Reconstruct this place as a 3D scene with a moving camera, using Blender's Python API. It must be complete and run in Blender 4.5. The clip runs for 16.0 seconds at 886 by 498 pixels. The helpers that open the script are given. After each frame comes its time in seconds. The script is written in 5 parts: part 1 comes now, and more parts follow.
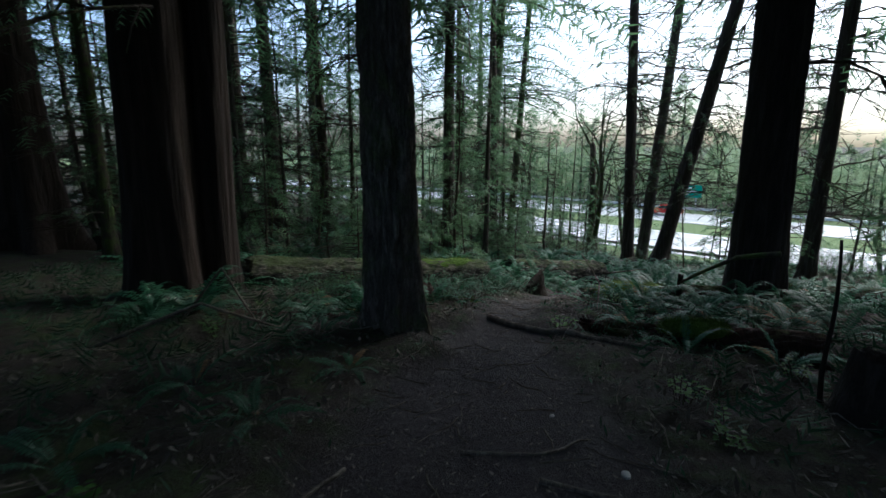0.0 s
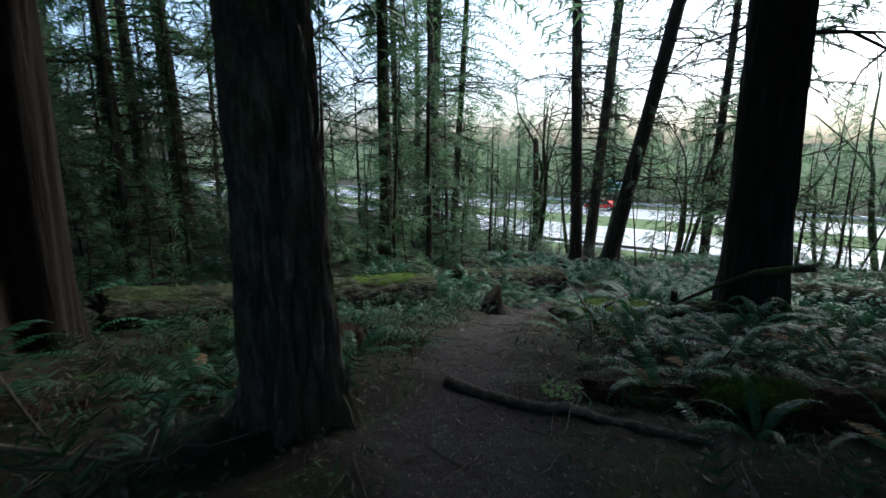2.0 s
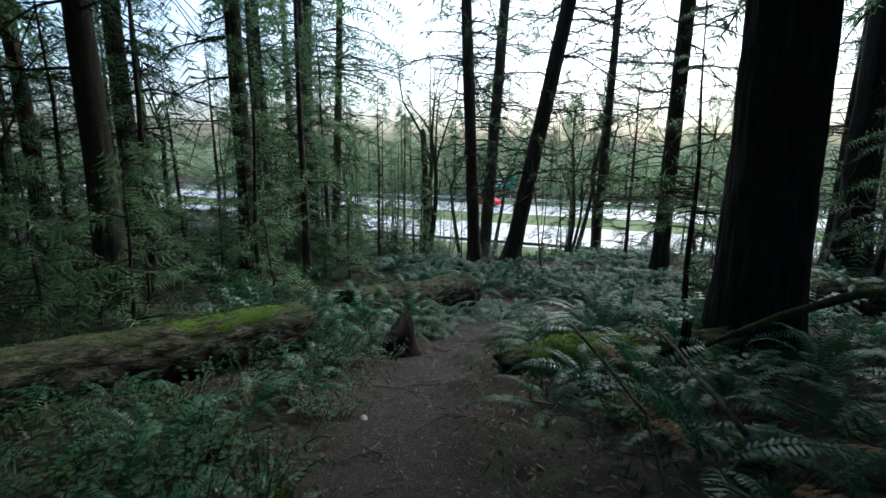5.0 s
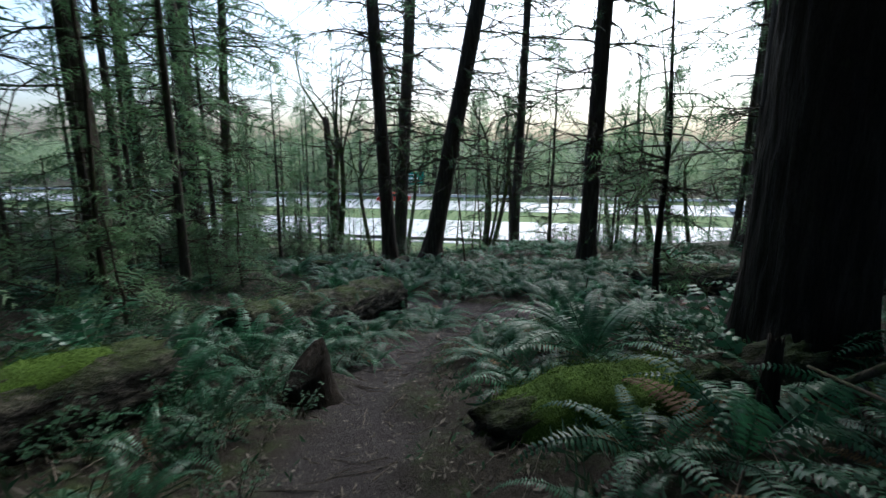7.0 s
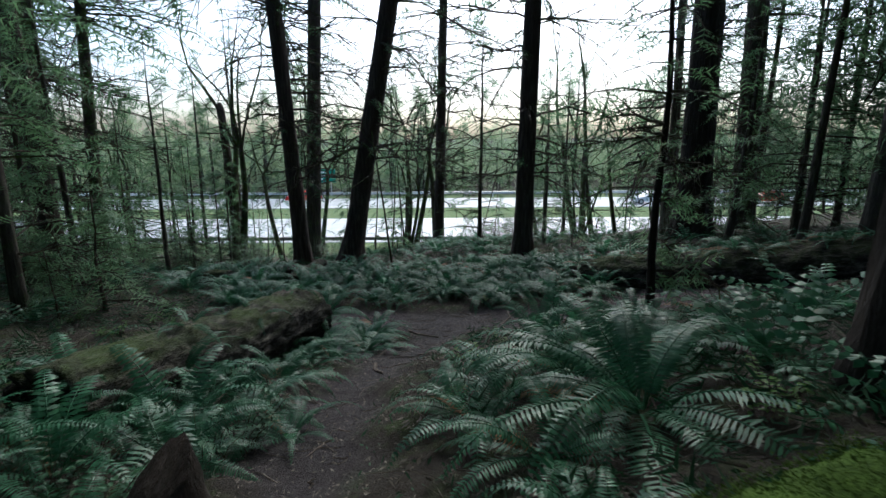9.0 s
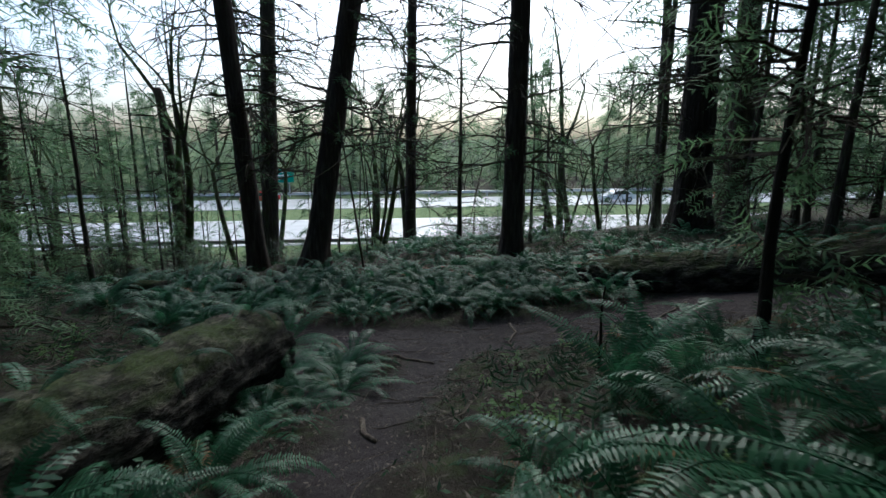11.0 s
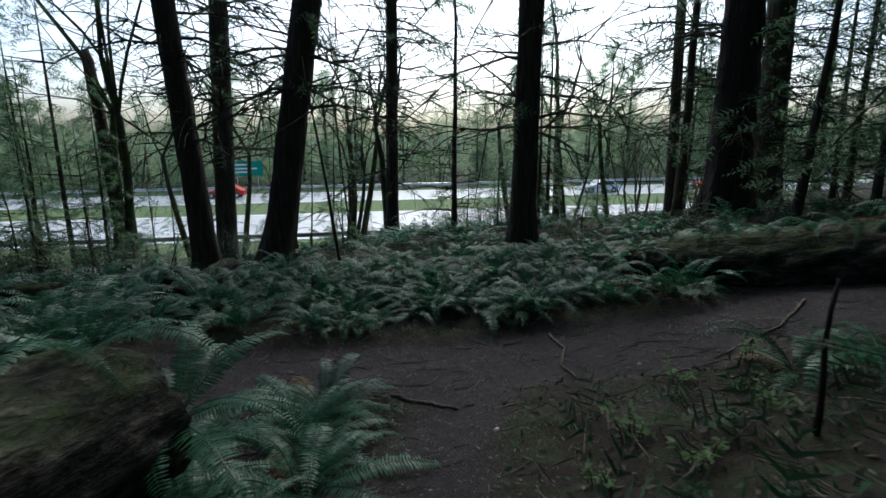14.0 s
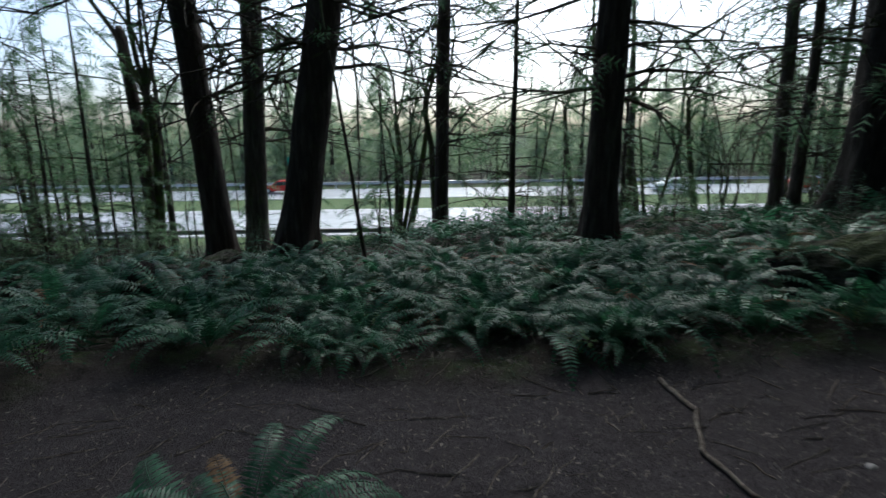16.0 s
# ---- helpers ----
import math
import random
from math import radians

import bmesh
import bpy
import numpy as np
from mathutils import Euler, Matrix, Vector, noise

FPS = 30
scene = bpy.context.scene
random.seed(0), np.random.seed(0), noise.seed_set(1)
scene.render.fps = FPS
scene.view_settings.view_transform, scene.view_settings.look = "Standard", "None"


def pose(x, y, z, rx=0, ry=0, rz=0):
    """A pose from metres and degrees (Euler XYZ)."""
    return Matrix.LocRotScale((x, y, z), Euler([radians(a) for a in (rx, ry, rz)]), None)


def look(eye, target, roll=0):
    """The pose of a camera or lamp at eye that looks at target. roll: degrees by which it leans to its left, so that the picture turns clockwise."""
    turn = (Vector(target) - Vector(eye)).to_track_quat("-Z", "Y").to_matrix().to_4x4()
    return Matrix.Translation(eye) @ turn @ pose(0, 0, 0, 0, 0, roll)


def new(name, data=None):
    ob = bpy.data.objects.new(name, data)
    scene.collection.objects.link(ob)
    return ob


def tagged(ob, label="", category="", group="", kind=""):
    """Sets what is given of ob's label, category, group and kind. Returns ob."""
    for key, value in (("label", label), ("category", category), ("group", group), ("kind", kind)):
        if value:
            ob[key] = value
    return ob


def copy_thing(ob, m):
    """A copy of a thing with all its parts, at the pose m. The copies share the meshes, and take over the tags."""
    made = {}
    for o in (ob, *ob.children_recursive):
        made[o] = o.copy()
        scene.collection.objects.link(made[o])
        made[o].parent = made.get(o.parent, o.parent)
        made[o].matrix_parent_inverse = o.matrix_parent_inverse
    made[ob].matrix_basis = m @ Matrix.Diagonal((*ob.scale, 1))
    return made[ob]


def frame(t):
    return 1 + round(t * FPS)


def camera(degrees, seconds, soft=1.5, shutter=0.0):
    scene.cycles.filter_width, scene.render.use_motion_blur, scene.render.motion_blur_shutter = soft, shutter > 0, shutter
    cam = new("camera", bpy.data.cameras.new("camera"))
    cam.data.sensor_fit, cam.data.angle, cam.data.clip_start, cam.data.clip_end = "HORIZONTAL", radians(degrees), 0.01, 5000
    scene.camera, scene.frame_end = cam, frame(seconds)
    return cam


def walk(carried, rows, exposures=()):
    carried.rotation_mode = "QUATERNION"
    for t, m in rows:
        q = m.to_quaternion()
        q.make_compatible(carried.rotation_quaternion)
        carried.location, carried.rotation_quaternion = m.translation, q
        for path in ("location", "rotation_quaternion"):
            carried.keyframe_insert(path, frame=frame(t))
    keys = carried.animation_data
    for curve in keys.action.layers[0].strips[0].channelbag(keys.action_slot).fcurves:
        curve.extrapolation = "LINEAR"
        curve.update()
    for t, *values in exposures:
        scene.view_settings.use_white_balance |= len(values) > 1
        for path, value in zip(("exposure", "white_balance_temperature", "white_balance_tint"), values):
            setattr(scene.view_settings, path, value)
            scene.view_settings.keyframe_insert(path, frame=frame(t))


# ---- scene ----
cam = camera(83.6, 16.0, shutter=0.4)
METRES, EYE, TILT, LEAN, TURN = 16.0, 1.4, -11.8, 0.0, 0.0
ROWS = [
    (0.0, 0.0, 0.0, 0.0, 0.0, 0.0, -0.0),
    (0.5, -0.0006, 0.0287, 0.0046, -2.26, 0.08, 0.56),
    (1.0, 0.001, 0.0587, 0.0111, -2.7, -0.09, 0.65),
    (1.5, 0.0006, 0.0915, 0.0131, -4.32, -0.21, 0.96),
    (2.0, 0.0047, 0.1235, 0.0168, -6.83, -0.28, 1.73),
    (2.5, 0.0096, 0.1535, 0.022, -9.69, -0.3, 2.1),
    (3.0, 0.0116, 0.1828, 0.0232, -14.16, -0.57, 3.07),
    (5.5, 0.0362, 0.3362, 0.0255, -20.88, -1.22, 4.33),
    (6.0, 0.0458, 0.3673, 0.0219, -22.14, -1.45, 4.73),
    (6.5, 0.0554, 0.395, 0.023, -24.95, -1.58, 5.03),
    (7.0, 0.0625, 0.4263, 0.0238, -30.87, -2.26, 6.24),
    (7.5, 0.0731, 0.4576, 0.0256, -34.51, -2.86, 7.0),
    (8.0, 0.0843, 0.4886, 0.0262, -38.63, -3.37, 7.69),
    (8.5, 0.0992, 0.5142, 0.0264, -40.32, -3.73, 8.18),
    (9.0, 0.1116, 0.539, 0.0229, -40.87, -3.76, 8.17),
    (11.5, 0.1866, 0.6773, 0.0182, -45.99, -4.39, 8.96),
    (12.0, 0.203, 0.6982, 0.0155, -46.19, -4.46, 9.12),
    (12.5, 0.2159, 0.7192, 0.0119, -47.27, -4.85, 9.18),
    (13.0, 0.23, 0.7436, 0.0097, -47.92, -4.84, 9.3),
    (13.5, 0.2482, 0.7672, 0.0053, -48.02, -5.04, 9.37),
    (14.0, 0.2685, 0.7946, -0.0004, -48.29, -5.2, 9.44),
    (14.5, 0.2949, 0.8224, -0.007, -48.32, -5.47, 9.48),
    (15.0, 0.3207, 0.8475, -0.0109, -48.22, -5.43, 9.54),
    (15.5, 0.3485, 0.8674, -0.0156, -47.38, -5.18, 9.56),
    (16.0, 0.3709, 0.8864, -0.0182, -41.73, -4.16, 8.66),
]
walk(cam, [(t, pose(0, 0, EYE, TILT, LEAN, TURN) @ pose(METRES * x, METRES * y, METRES * z, 90 + pitch, roll, yaw)) for t, x, y, z, yaw, pitch, roll in ROWS],
     [(0.0, 1.35, 5550, 0), (3.0, 1.42, 5550, 0), (6.0, 1.25, 5550, 0), (9.0, 1.15, 5550, 0), (12.5, 0.72, 5550, 0), (16.0, 0.75, 5550, 0)])

# ---------------------------------------------------------------- light
# overcast: a bright soft sky, the sun behind thin cloud over the road ahead
world = bpy.data.worlds.new("dusk_sky")
scene.world = world
world.use_nodes = True
wn, wl = world.node_tree.nodes, world.node_tree.links
sky = wn.new("ShaderNodeTexSky")
sky.sky_type = "NISHITA"
sky.sun_disc = False
sky.sun_elevation = radians(46.0)
sky.sun_rotation = radians(52.0)
sky.altitude = 60.0
sky.air_density, sky.dust_density, sky.ozone_density = 0.7, 5.0, 1.5
wl.new(sky.outputs["Color"], wn["Background"].inputs["Color"])
wn["Background"].inputs["Strength"].default_value = 0.15
sun_data = bpy.data.lights.new("sun", "SUN")
sun_data.energy, sun_data.angle, sun_data.color = 0.8, radians(25), (1.0, 0.9, 0.76)
sun = new("sun", sun_data)
sun.matrix_world = look((0, 0, 0), (-math.sin(radians(52)), -math.cos(radians(52)), -math.tan(radians(46))))


# ---------------------------------------------------------------- materials
def material(name, rough=0.8):
    m = bpy.data.materials.new(name)
    m.use_nodes = True
    nt = m.node_tree
    b = nt.nodes["Principled BSDF"]
    b.inputs["Roughness"].default_value = rough
    return m, nt, b


def link(nt, a, b):
    nt.links.new(a, b)


def coords(nt, scale=(1, 1, 1), space="Object"):
    tc, mp = nt.nodes.new("ShaderNodeTexCoord"), nt.nodes.new("ShaderNodeMapping")
    link(nt, tc.outputs[space], mp.inputs["Vector"])
    mp.inputs["Scale"].default_value = scale
    return mp.outputs["Vector"]


def world_coords(nt, scale=(1, 1, 1)):
    g, mp = nt.nodes.new("ShaderNodeNewGeometry"), nt.nodes.new("ShaderNodeMapping")
    link(nt, g.outputs["Position"], mp.inputs["Vector"])
    mp.inputs["Scale"].default_value = scale
    return mp.outputs["Vector"]


def noise_tex(nt, vec, scale, detail=4.0, rough=0.6):
    n = nt.nodes.new("ShaderNodeTexNoise")
    n.inputs["Scale"].default_value, n.inputs["Detail"].default_value, n.inputs["Roughness"].default_value = scale, detail, rough
    link(nt, vec, n.inputs["Vector"])
    return n.outputs["Fac"]


def ramp(nt, fac, stops):
    r = nt.nodes.new("ShaderNodeValToRGB")
    e = r.color_ramp.elements
    while len(e) < len(stops):
        e.new(0.5)
    for el, (p, c) in zip(e, stops):
        el.position, el.color = p, (*c, 1) if len(c) == 3 else c
    link(nt, fac, r.inputs["Fac"])
    return r.outputs["Color"]


def mix(nt, fac, a, b, mode="MIX"):
    m = nt.nodes.new("ShaderNodeMix")
    m.data_type, m.blend_type = "RGBA", mode
    for sock, v in ((m.inputs["Factor"], fac), (m.inputs["A"], a), (m.inputs["B"], b)):
        if isinstance(v, (int, float)):
            sock.default_value = v
        elif isinstance(v, tuple):
            sock.default_value = (*v, 1)
        else:
            link(nt, v, sock)
    return m.outputs["Result"]


def bump(nt, b, height, strength, distance):
    n = nt.nodes.new("ShaderNodeBump")
    n.inputs["Strength"].default_value, n.inputs["Distance"].default_value = strength, distance
    link(nt, height, n.inputs["Height"])
    link(nt, n.outputs["Normal"], b.inputs["Normal"])


def up_facing(nt, lo, hi):
    g, s, mr = nt.nodes.new("ShaderNodeNewGeometry"), nt.nodes.new("ShaderNodeSeparateXYZ"), nt.nodes.new("ShaderNodeMapRange")
    link(nt, g.outputs["Normal"], s.inputs[0])
    link(nt, s.outputs["Z"], mr.inputs["Value"])
    mr.inputs["From Min"].default_value, mr.inputs["From Max"].default_value = lo, hi
    return mr.outputs["Result"]


def multiply(nt, a, b):
    m = nt.nodes.new("ShaderNodeMath")
    m.operation = "MULTIPLY"
    for sock, v in zip(m.inputs, (a, b)):
        if isinstance(v, (int, float)):
            sock.default_value = v
        else:
            link(nt, v, sock)
    return m.outputs[0]


def bark_material(name, dark, light, moss=0.0, stretch=0.12, red=(0.06, 0.03, 0.02)):
    m, nt, b = material(name, 0.9)
    v = coords(nt, (1, 1, stretch))
    n1 = noise_tex(nt, v, 14, 6, 0.65)
    n2 = noise_tex(nt, coords(nt, (1, 1, 0.5)), 1.6, 3)
    n3 = noise_tex(nt, coords(nt, (1, 1, 0.4)), 70, 3)
    c = ramp(nt, n1, [(0.36, tuple(k * 0.3 for k in dark)), (0.5, dark), (0.66, light)])
    c = mix(nt, ramp(nt, n2, [(0.4, (0, 0, 0)), (0.7, (0.6, 0.6, 0.6))]), c, red)
    c = mix(nt, 0.35, c, ramp(nt, n3, [(0.3, dark), (0.7, light)]))
    if moss > 0:
        mf = ramp(nt, noise_tex(nt, coords(nt), 2.6, 6, 0.7), [(0.62 - moss * 0.35, (0, 0, 0)), (0.72 - moss * 0.2, (1, 1, 1))])
        c = mix(nt, multiply(nt, mf, min(1.0, moss * 1.6)), c, ramp(nt, n3, [(0.3, (0.03, 0.055, 0.012)), (0.7, (0.10, 0.15, 0.03))]))
    link(nt, c, b.inputs["Base Color"])
    b.inputs["Specular IOR Level"].default_value = 0.2
    bump(nt, b, n1, 1.0, 0.05)
    return m


def leaf_material(name, c0, c1, rough=0.45, through_light=0.25, scale=9.0, spec=0.5):
    m, nt, b = material(name, rough)
    n = noise_tex(nt, world_coords(nt), scale, 3)
    oi, g = nt.nodes.new("ShaderNodeObjectInfo"), nt.nodes.new("ShaderNodeNewGeometry")
    c = ramp(nt, n, [(0.3, c0), (0.7, c1)])
    c = mix(nt, 0.55, c, ramp(nt, g.outputs["Random Per Island"], [(0.0, tuple(k * 0.6 for k in c0)), (0.5, c0), (1.0, tuple(k * 1.25 for k in c1))]))
    c = mix(nt, 0.45, c, ramp(nt, oi.outputs["Random"], [(0.0, tuple(k * 0.75 for k in c0)), (0.8, c1), (1.0, tuple(k * 1.2 for k in c1))]))
    link(nt, c, b.inputs["Base Color"])
    b.inputs["Specular IOR Level"].default_value = spec
    t, ms = nt.nodes.new("ShaderNodeBsdfTranslucent"), nt.nodes.new("ShaderNodeMixShader")
    link(nt, c, t.inputs["Color"])
    ms.inputs[0].default_value = through_light
    link(nt, b.outputs[0], ms.inputs[1])
    link(nt, t.outputs[0], ms.inputs[2])
    link(nt, ms.outputs[0], nt.nodes["Material Output"].inputs["Surface"])
    return m


BARK = bark_material("furrowed_bark", (0.032, 0.025, 0.021), (0.105, 0.085, 0.07), 0.14)
BARK_GREEN = bark_material("mossy_furrowed_bark", (0.05, 0.044, 0.037), (0.21, 0.187, 0.155), 0.34, 0.3)
BARK_DARK = bark_material("dark_bark", (0.018, 0.015, 0.013), (0.06, 0.05, 0.043), 0.08, 0.1, (0.035, 0.02, 0.014))
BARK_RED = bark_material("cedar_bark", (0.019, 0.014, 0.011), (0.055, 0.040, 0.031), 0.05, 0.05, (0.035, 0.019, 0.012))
BARK_MOSSY = bark_material("mossy_bark", (0.04, 0.034, 0.027), (0.10, 0.088, 0.068), 0.55)
BARK_GREY = bark_material("grey_bark", (0.045, 0.038, 0.032), (0.12, 0.107, 0.088), 0.3)
TWIG = bark_material("twig", (0.035, 0.028, 0.021), (0.10, 0.08, 0.06), 0.35)
DEADWOOD = bark_material("weathered_wood", (0.09, 0.076, 0.062), (0.27, 0.23, 0.19), 0.1, 0.08)
ROTTEN = bark_material("rotten_wood", (0.018, 0.011, 0.008), (0.055, 0.028, 0.02), 0.25, 0.15, (0.04, 0.017, 0.011))
DARK_WOOD = bark_material("dark_stump_wood", (0.015, 0.012, 0.010), (0.05, 0.04, 0.033), 0.05, 0.15, (0.03, 0.018, 0.012))
NEEDLE = leaf_material("conifer_needles", (0.070, 0.135, 0.068), (0.15, 0.25, 0.118), 0.6, 0.5, 3.0, 0.25)
# haze and open light are put into this colour, paler than NEEDLE
NEEDLE_FAR = leaf_material("far_foliage_hazed", (0.21, 0.29, 0.17), (0.36, 0.44, 0.26), 0.7, 0.5, 0.2, 0.2)
FERN = leaf_material("fern_green", (0.016, 0.072, 0.035), (0.052, 0.158, 0.074), 0.40, 0.42, 4.0, 0.42)
FERN_DRY = leaf_material("fern_brown", (0.10, 0.06, 0.03), (0.20, 0.13, 0.06), 0.7, 0.2, 4.0, 0.2)
SALAL = leaf_material("glossy_leaf", (0.014, 0.042, 0.021), (0.042, 0.098, 0.045), 0.55, 0.25, 6.0, 0.18)
BRIGHT = leaf_material("fresh_leaf", (0.03, 0.08, 0.014), (0.08, 0.16, 0.03), 0.5, 0.35, 5.0, 0.2)
LITTER = leaf_material("leaf_litter", (0.045, 0.036, 0.030), (0.26, 0.225, 0.19), 0.8, 0.1, 3.0, 0.2)


def moss_material():
    m, nt, b = material("moss", 0.95)
    v = world_coords(nt)
    n1, n2 = noise_tex(nt, v, 3.5, 5), noise_tex(nt, v, 60, 4)
    c = ramp(nt, n1, [(0.3, (0.028, 0.055, 0.008)), (0.5, (0.065, 0.125, 0.013)), (0.75, (0.12, 0.19, 0.025))])
    c = mix(nt, 0.5, c, ramp(nt, n2, [(0.3, (0.015, 0.03, 0.006)), (0.75, (0.13, 0.20, 0.035))]))
    link(nt, c, b.inputs["Base Color"])
    b.inputs["Specular IOR Level"].default_value = 0.15
    bump(nt, b, n2, 1.0, 0.02)
    return m


MOSS = moss_material()


def log_material(name, tone, moss):
    m, nt, b = material(name, 0.92)
    v = coords(nt, (1, 0.4, 1))
    n1, n2, n3 = noise_tex(nt, v, 12, 6, 0.65), noise_tex(nt, coords(nt), 2.2, 5, 0.7), noise_tex(nt, coords(nt), 60, 3)
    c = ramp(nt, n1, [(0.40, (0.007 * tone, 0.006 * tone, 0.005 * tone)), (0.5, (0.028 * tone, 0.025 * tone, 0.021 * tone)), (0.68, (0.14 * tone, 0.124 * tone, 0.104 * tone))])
    up = up_facing(nt, 0.25, 0.95)
    mf = multiply(nt, ramp(nt, n2, [(0.36, (0, 0, 0)), (0.58, (moss, moss, moss))]), up)
    c = mix(nt, mf, c, ramp(nt, n3, [(0.3, (0.018, 0.032, 0.009)), (0.7, (0.065, 0.09, 0.024))]))
    link(nt, c, b.inputs["Base Color"])
    b.inputs["Specular IOR Level"].default_value = 0.2
    bump(nt, b, n1, 1.0, 0.1)
    return m


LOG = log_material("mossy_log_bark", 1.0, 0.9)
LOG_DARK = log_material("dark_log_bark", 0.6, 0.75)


def ground_material():
    m, nt, b = material("forest_floor", 0.95)
    v = world_coords(nt)
    at = nt.nodes.new("ShaderNodeAttribute")
    at.attribute_name = "worn"
    n1, n2, n3, n4 = noise_tex(nt, v, 0.9, 5), noise_tex(nt, v, 11, 6, 0.7), noise_tex(nt, v, 65, 4, 0.7), noise_tex(nt, v, 3.2, 6, 0.7)
    dirt = ramp(nt, n2, [(0.3, (0.012, 0.0095, 0.0105)), (0.52, (0.038, 0.031, 0.034)), (0.75, (0.11, 0.093, 0.099))])
    dirt = mix(nt, 0.5, dirt, ramp(nt, n3, [(0.38, (0.009, 0.007, 0.007)), (0.72, (0.12, 0.101, 0.104))]))
    duff = ramp(nt, n2, [(0.3, (0.009, 0.007, 0.005)), (0.55, (0.03, 0.023, 0.016)), (0.8, (0.085, 0.064, 0.045))])
    duff = mix(nt, 0.4, duff, ramp(nt, n3, [(0.38, (0.008, 0.006, 0.005)), (0.72, (0.09, 0.072, 0.052))]))
    duff = mix(nt, ramp(nt, n4, [(0.48, (0, 0, 0)), (0.62, (0.7, 0.7, 0.7))]), duff, ramp(nt, n3, [(0.3, (0.018, 0.032, 0.008)), (0.75, (0.07, 0.105, 0.025))]))
    c = mix(nt, at.outputs["Fac"], duff, dirt)
    c = mix(nt, ramp(nt, n1, [(0.4, (0, 0, 0)), (0.7, (0.4, 0.4, 0.4))]), c, (0.03, 0.023, 0.02))
    gr = nt.nodes.new("ShaderNodeAttribute")
    gr.attribute_name = "grass"
    c = mix(nt, gr.outputs["Fac"], c, ramp(nt, n2, [(0.3, (0.07, 0.11, 0.04)), (0.7, (0.17, 0.22, 0.09))]))
    link(nt, c, b.inputs["Base Color"])
    b.inputs["Specular IOR Level"].default_value = 0.25
    h = mix(nt, 0.5, n2, n3)
    bump(nt, b, h, 1.0, 0.07)
    return m


GROUND = ground_material()


def plain(name, colour, rough=0.5, metal=0.0, vary=0.15, scale=4.0):
    m, nt, b = material(name, rough)
    n = noise_tex(nt, coords(nt), scale, 4)
    c = ramp(nt, n, [(0.3, tuple(k * (1 - vary) for k in colour)), (0.7, tuple(min(1, k * (1 + vary)) for k in colour))])
    link(nt, c, b.inputs["Base Color"])
    b.inputs["Metallic"].default_value = metal
    return m


ASPHALT = plain("wet_concrete", (0.36, 0.365, 0.37), 0.42, 0, 0.18, 0.7)
PAINT_LINE = plain("road_paint", (0.75, 0.75, 0.72), 0.5)
STEEL = plain("galvanised_steel", (0.55, 0.56, 0.58), 0.4, 0.7)
RAILWOOD = plain("dark_rail_wood", (0.10, 0.085, 0.075), 0.7)
CAR_WHITE = plain("white_car_paint", (0.8, 0.8, 0.8), 0.25)
CAR_RED = plain("red_car_paint", (0.55, 0.03, 0.025), 0.25)
CAR_BLACK = plain("dark_truck_paint", (0.03, 0.03, 0.035), 0.3)
TYRE = plain("tyre_rubber", (0.02, 0.02, 0.02), 0.8)
RIM = plain("wheel_rim", (0.5, 0.5, 0.5), 0.35, 0.8)
CAR_GLASS = plain("dark_car_glass", (0.02, 0.025, 0.03), 0.08)
LAMP_RED = plain("tail_lamp", (0.5, 0.02, 0.02), 0.2)
LAMP_CLEAR = plain("head_lamp", (0.8, 0.8, 0.8), 0.1)
SIGN_GREEN = plain("sign_green", (0.0, 0.26, 0.17), 0.5)
STONE = plain("pale_stone", (0.30, 0.28, 0.26), 0.8, 0, 0.3, 20)


# ---------------------------------------------------------------- mesh helpers
rng = np.random.default_rng(7)


class Build:
    """Gathers vertices and faces of one mesh."""

    def __init__(self):
        self.v, self.f, self.n = [], [], 0

    def add(self, verts, faces):
        verts = np.asarray(verts, float).reshape(-1, 3)
        self.v.append(verts)
        self.f.extend([tuple(int(i) + self.n for i in f) for f in faces])
        self.n += len(verts)

    def tube(self, pts, radii, segs=6, cap=True):
        pts = [Vector(p) for p in pts]
        ring0 = self.n
        vs = []
        for i, p in enumerate(pts):
            d = (pts[min(i + 1, len(pts) - 1)] - pts[max(i - 1, 0)])
            d = d.normalized() if d.length > 1e-6 else Vector((0, 0, 1))
            s = d.cross(Vector((0.31, 0.95, 0.05))).normalized()
            q = d.cross(s)
            for k in range(segs):
                a = 2 * math.pi * k / segs
                vs.append(p + radii[i] * (math.cos(a) * s + math.sin(a) * q))
        fs = []
        for i in range(len(pts) - 1):
            for k in range(segs):
                a, b = i * segs + k, i * segs + (k + 1) % segs
                fs.append((a, b, b + segs, a + segs))
        if cap:
            fs.append(tuple(range(segs))[::-1])
            fs.append(tuple((len(pts) - 1) * segs + k for k in range(segs)))
        self.add([tuple(v) for v in vs], fs)

    def box(self, lo, hi):
        x0, y0, z0 = lo
        x1, y1, z1 = hi
        self.add([(x0, y0, z0), (x1, y0, z0), (x1, y1, z0), (x0, y1, z0), (x0, y0, z1), (x1, y0, z1), (x1, y1, z1), (x0, y1, z1)],
                 [(3, 2, 1, 0), (4, 5, 6, 7), (0, 1, 5, 4), (1, 2, 6, 5), (2, 3, 7, 6), (3, 0, 4, 7)])

    def mesh(self, name, mat, smooth=False):
        me = bpy.data.meshes.new(name)
        me.from_pydata(np.concatenate(self.v).tolist() if self.v else [], [], self.f)
        me.materials.append(mat)
        if smooth:
            me.polygons.foreach_set("use_smooth", np.ones(len(me.polygons), bool))
        me.update()
        return me


def part(name, build, mat, parent=None, label="", smooth=False):
    ob = new(name, build if isinstance(build, bpy.types.Mesh) else build.mesh(name, mat, smooth))
    if parent is not None:
        ob.parent = parent
    return tagged(ob, label)


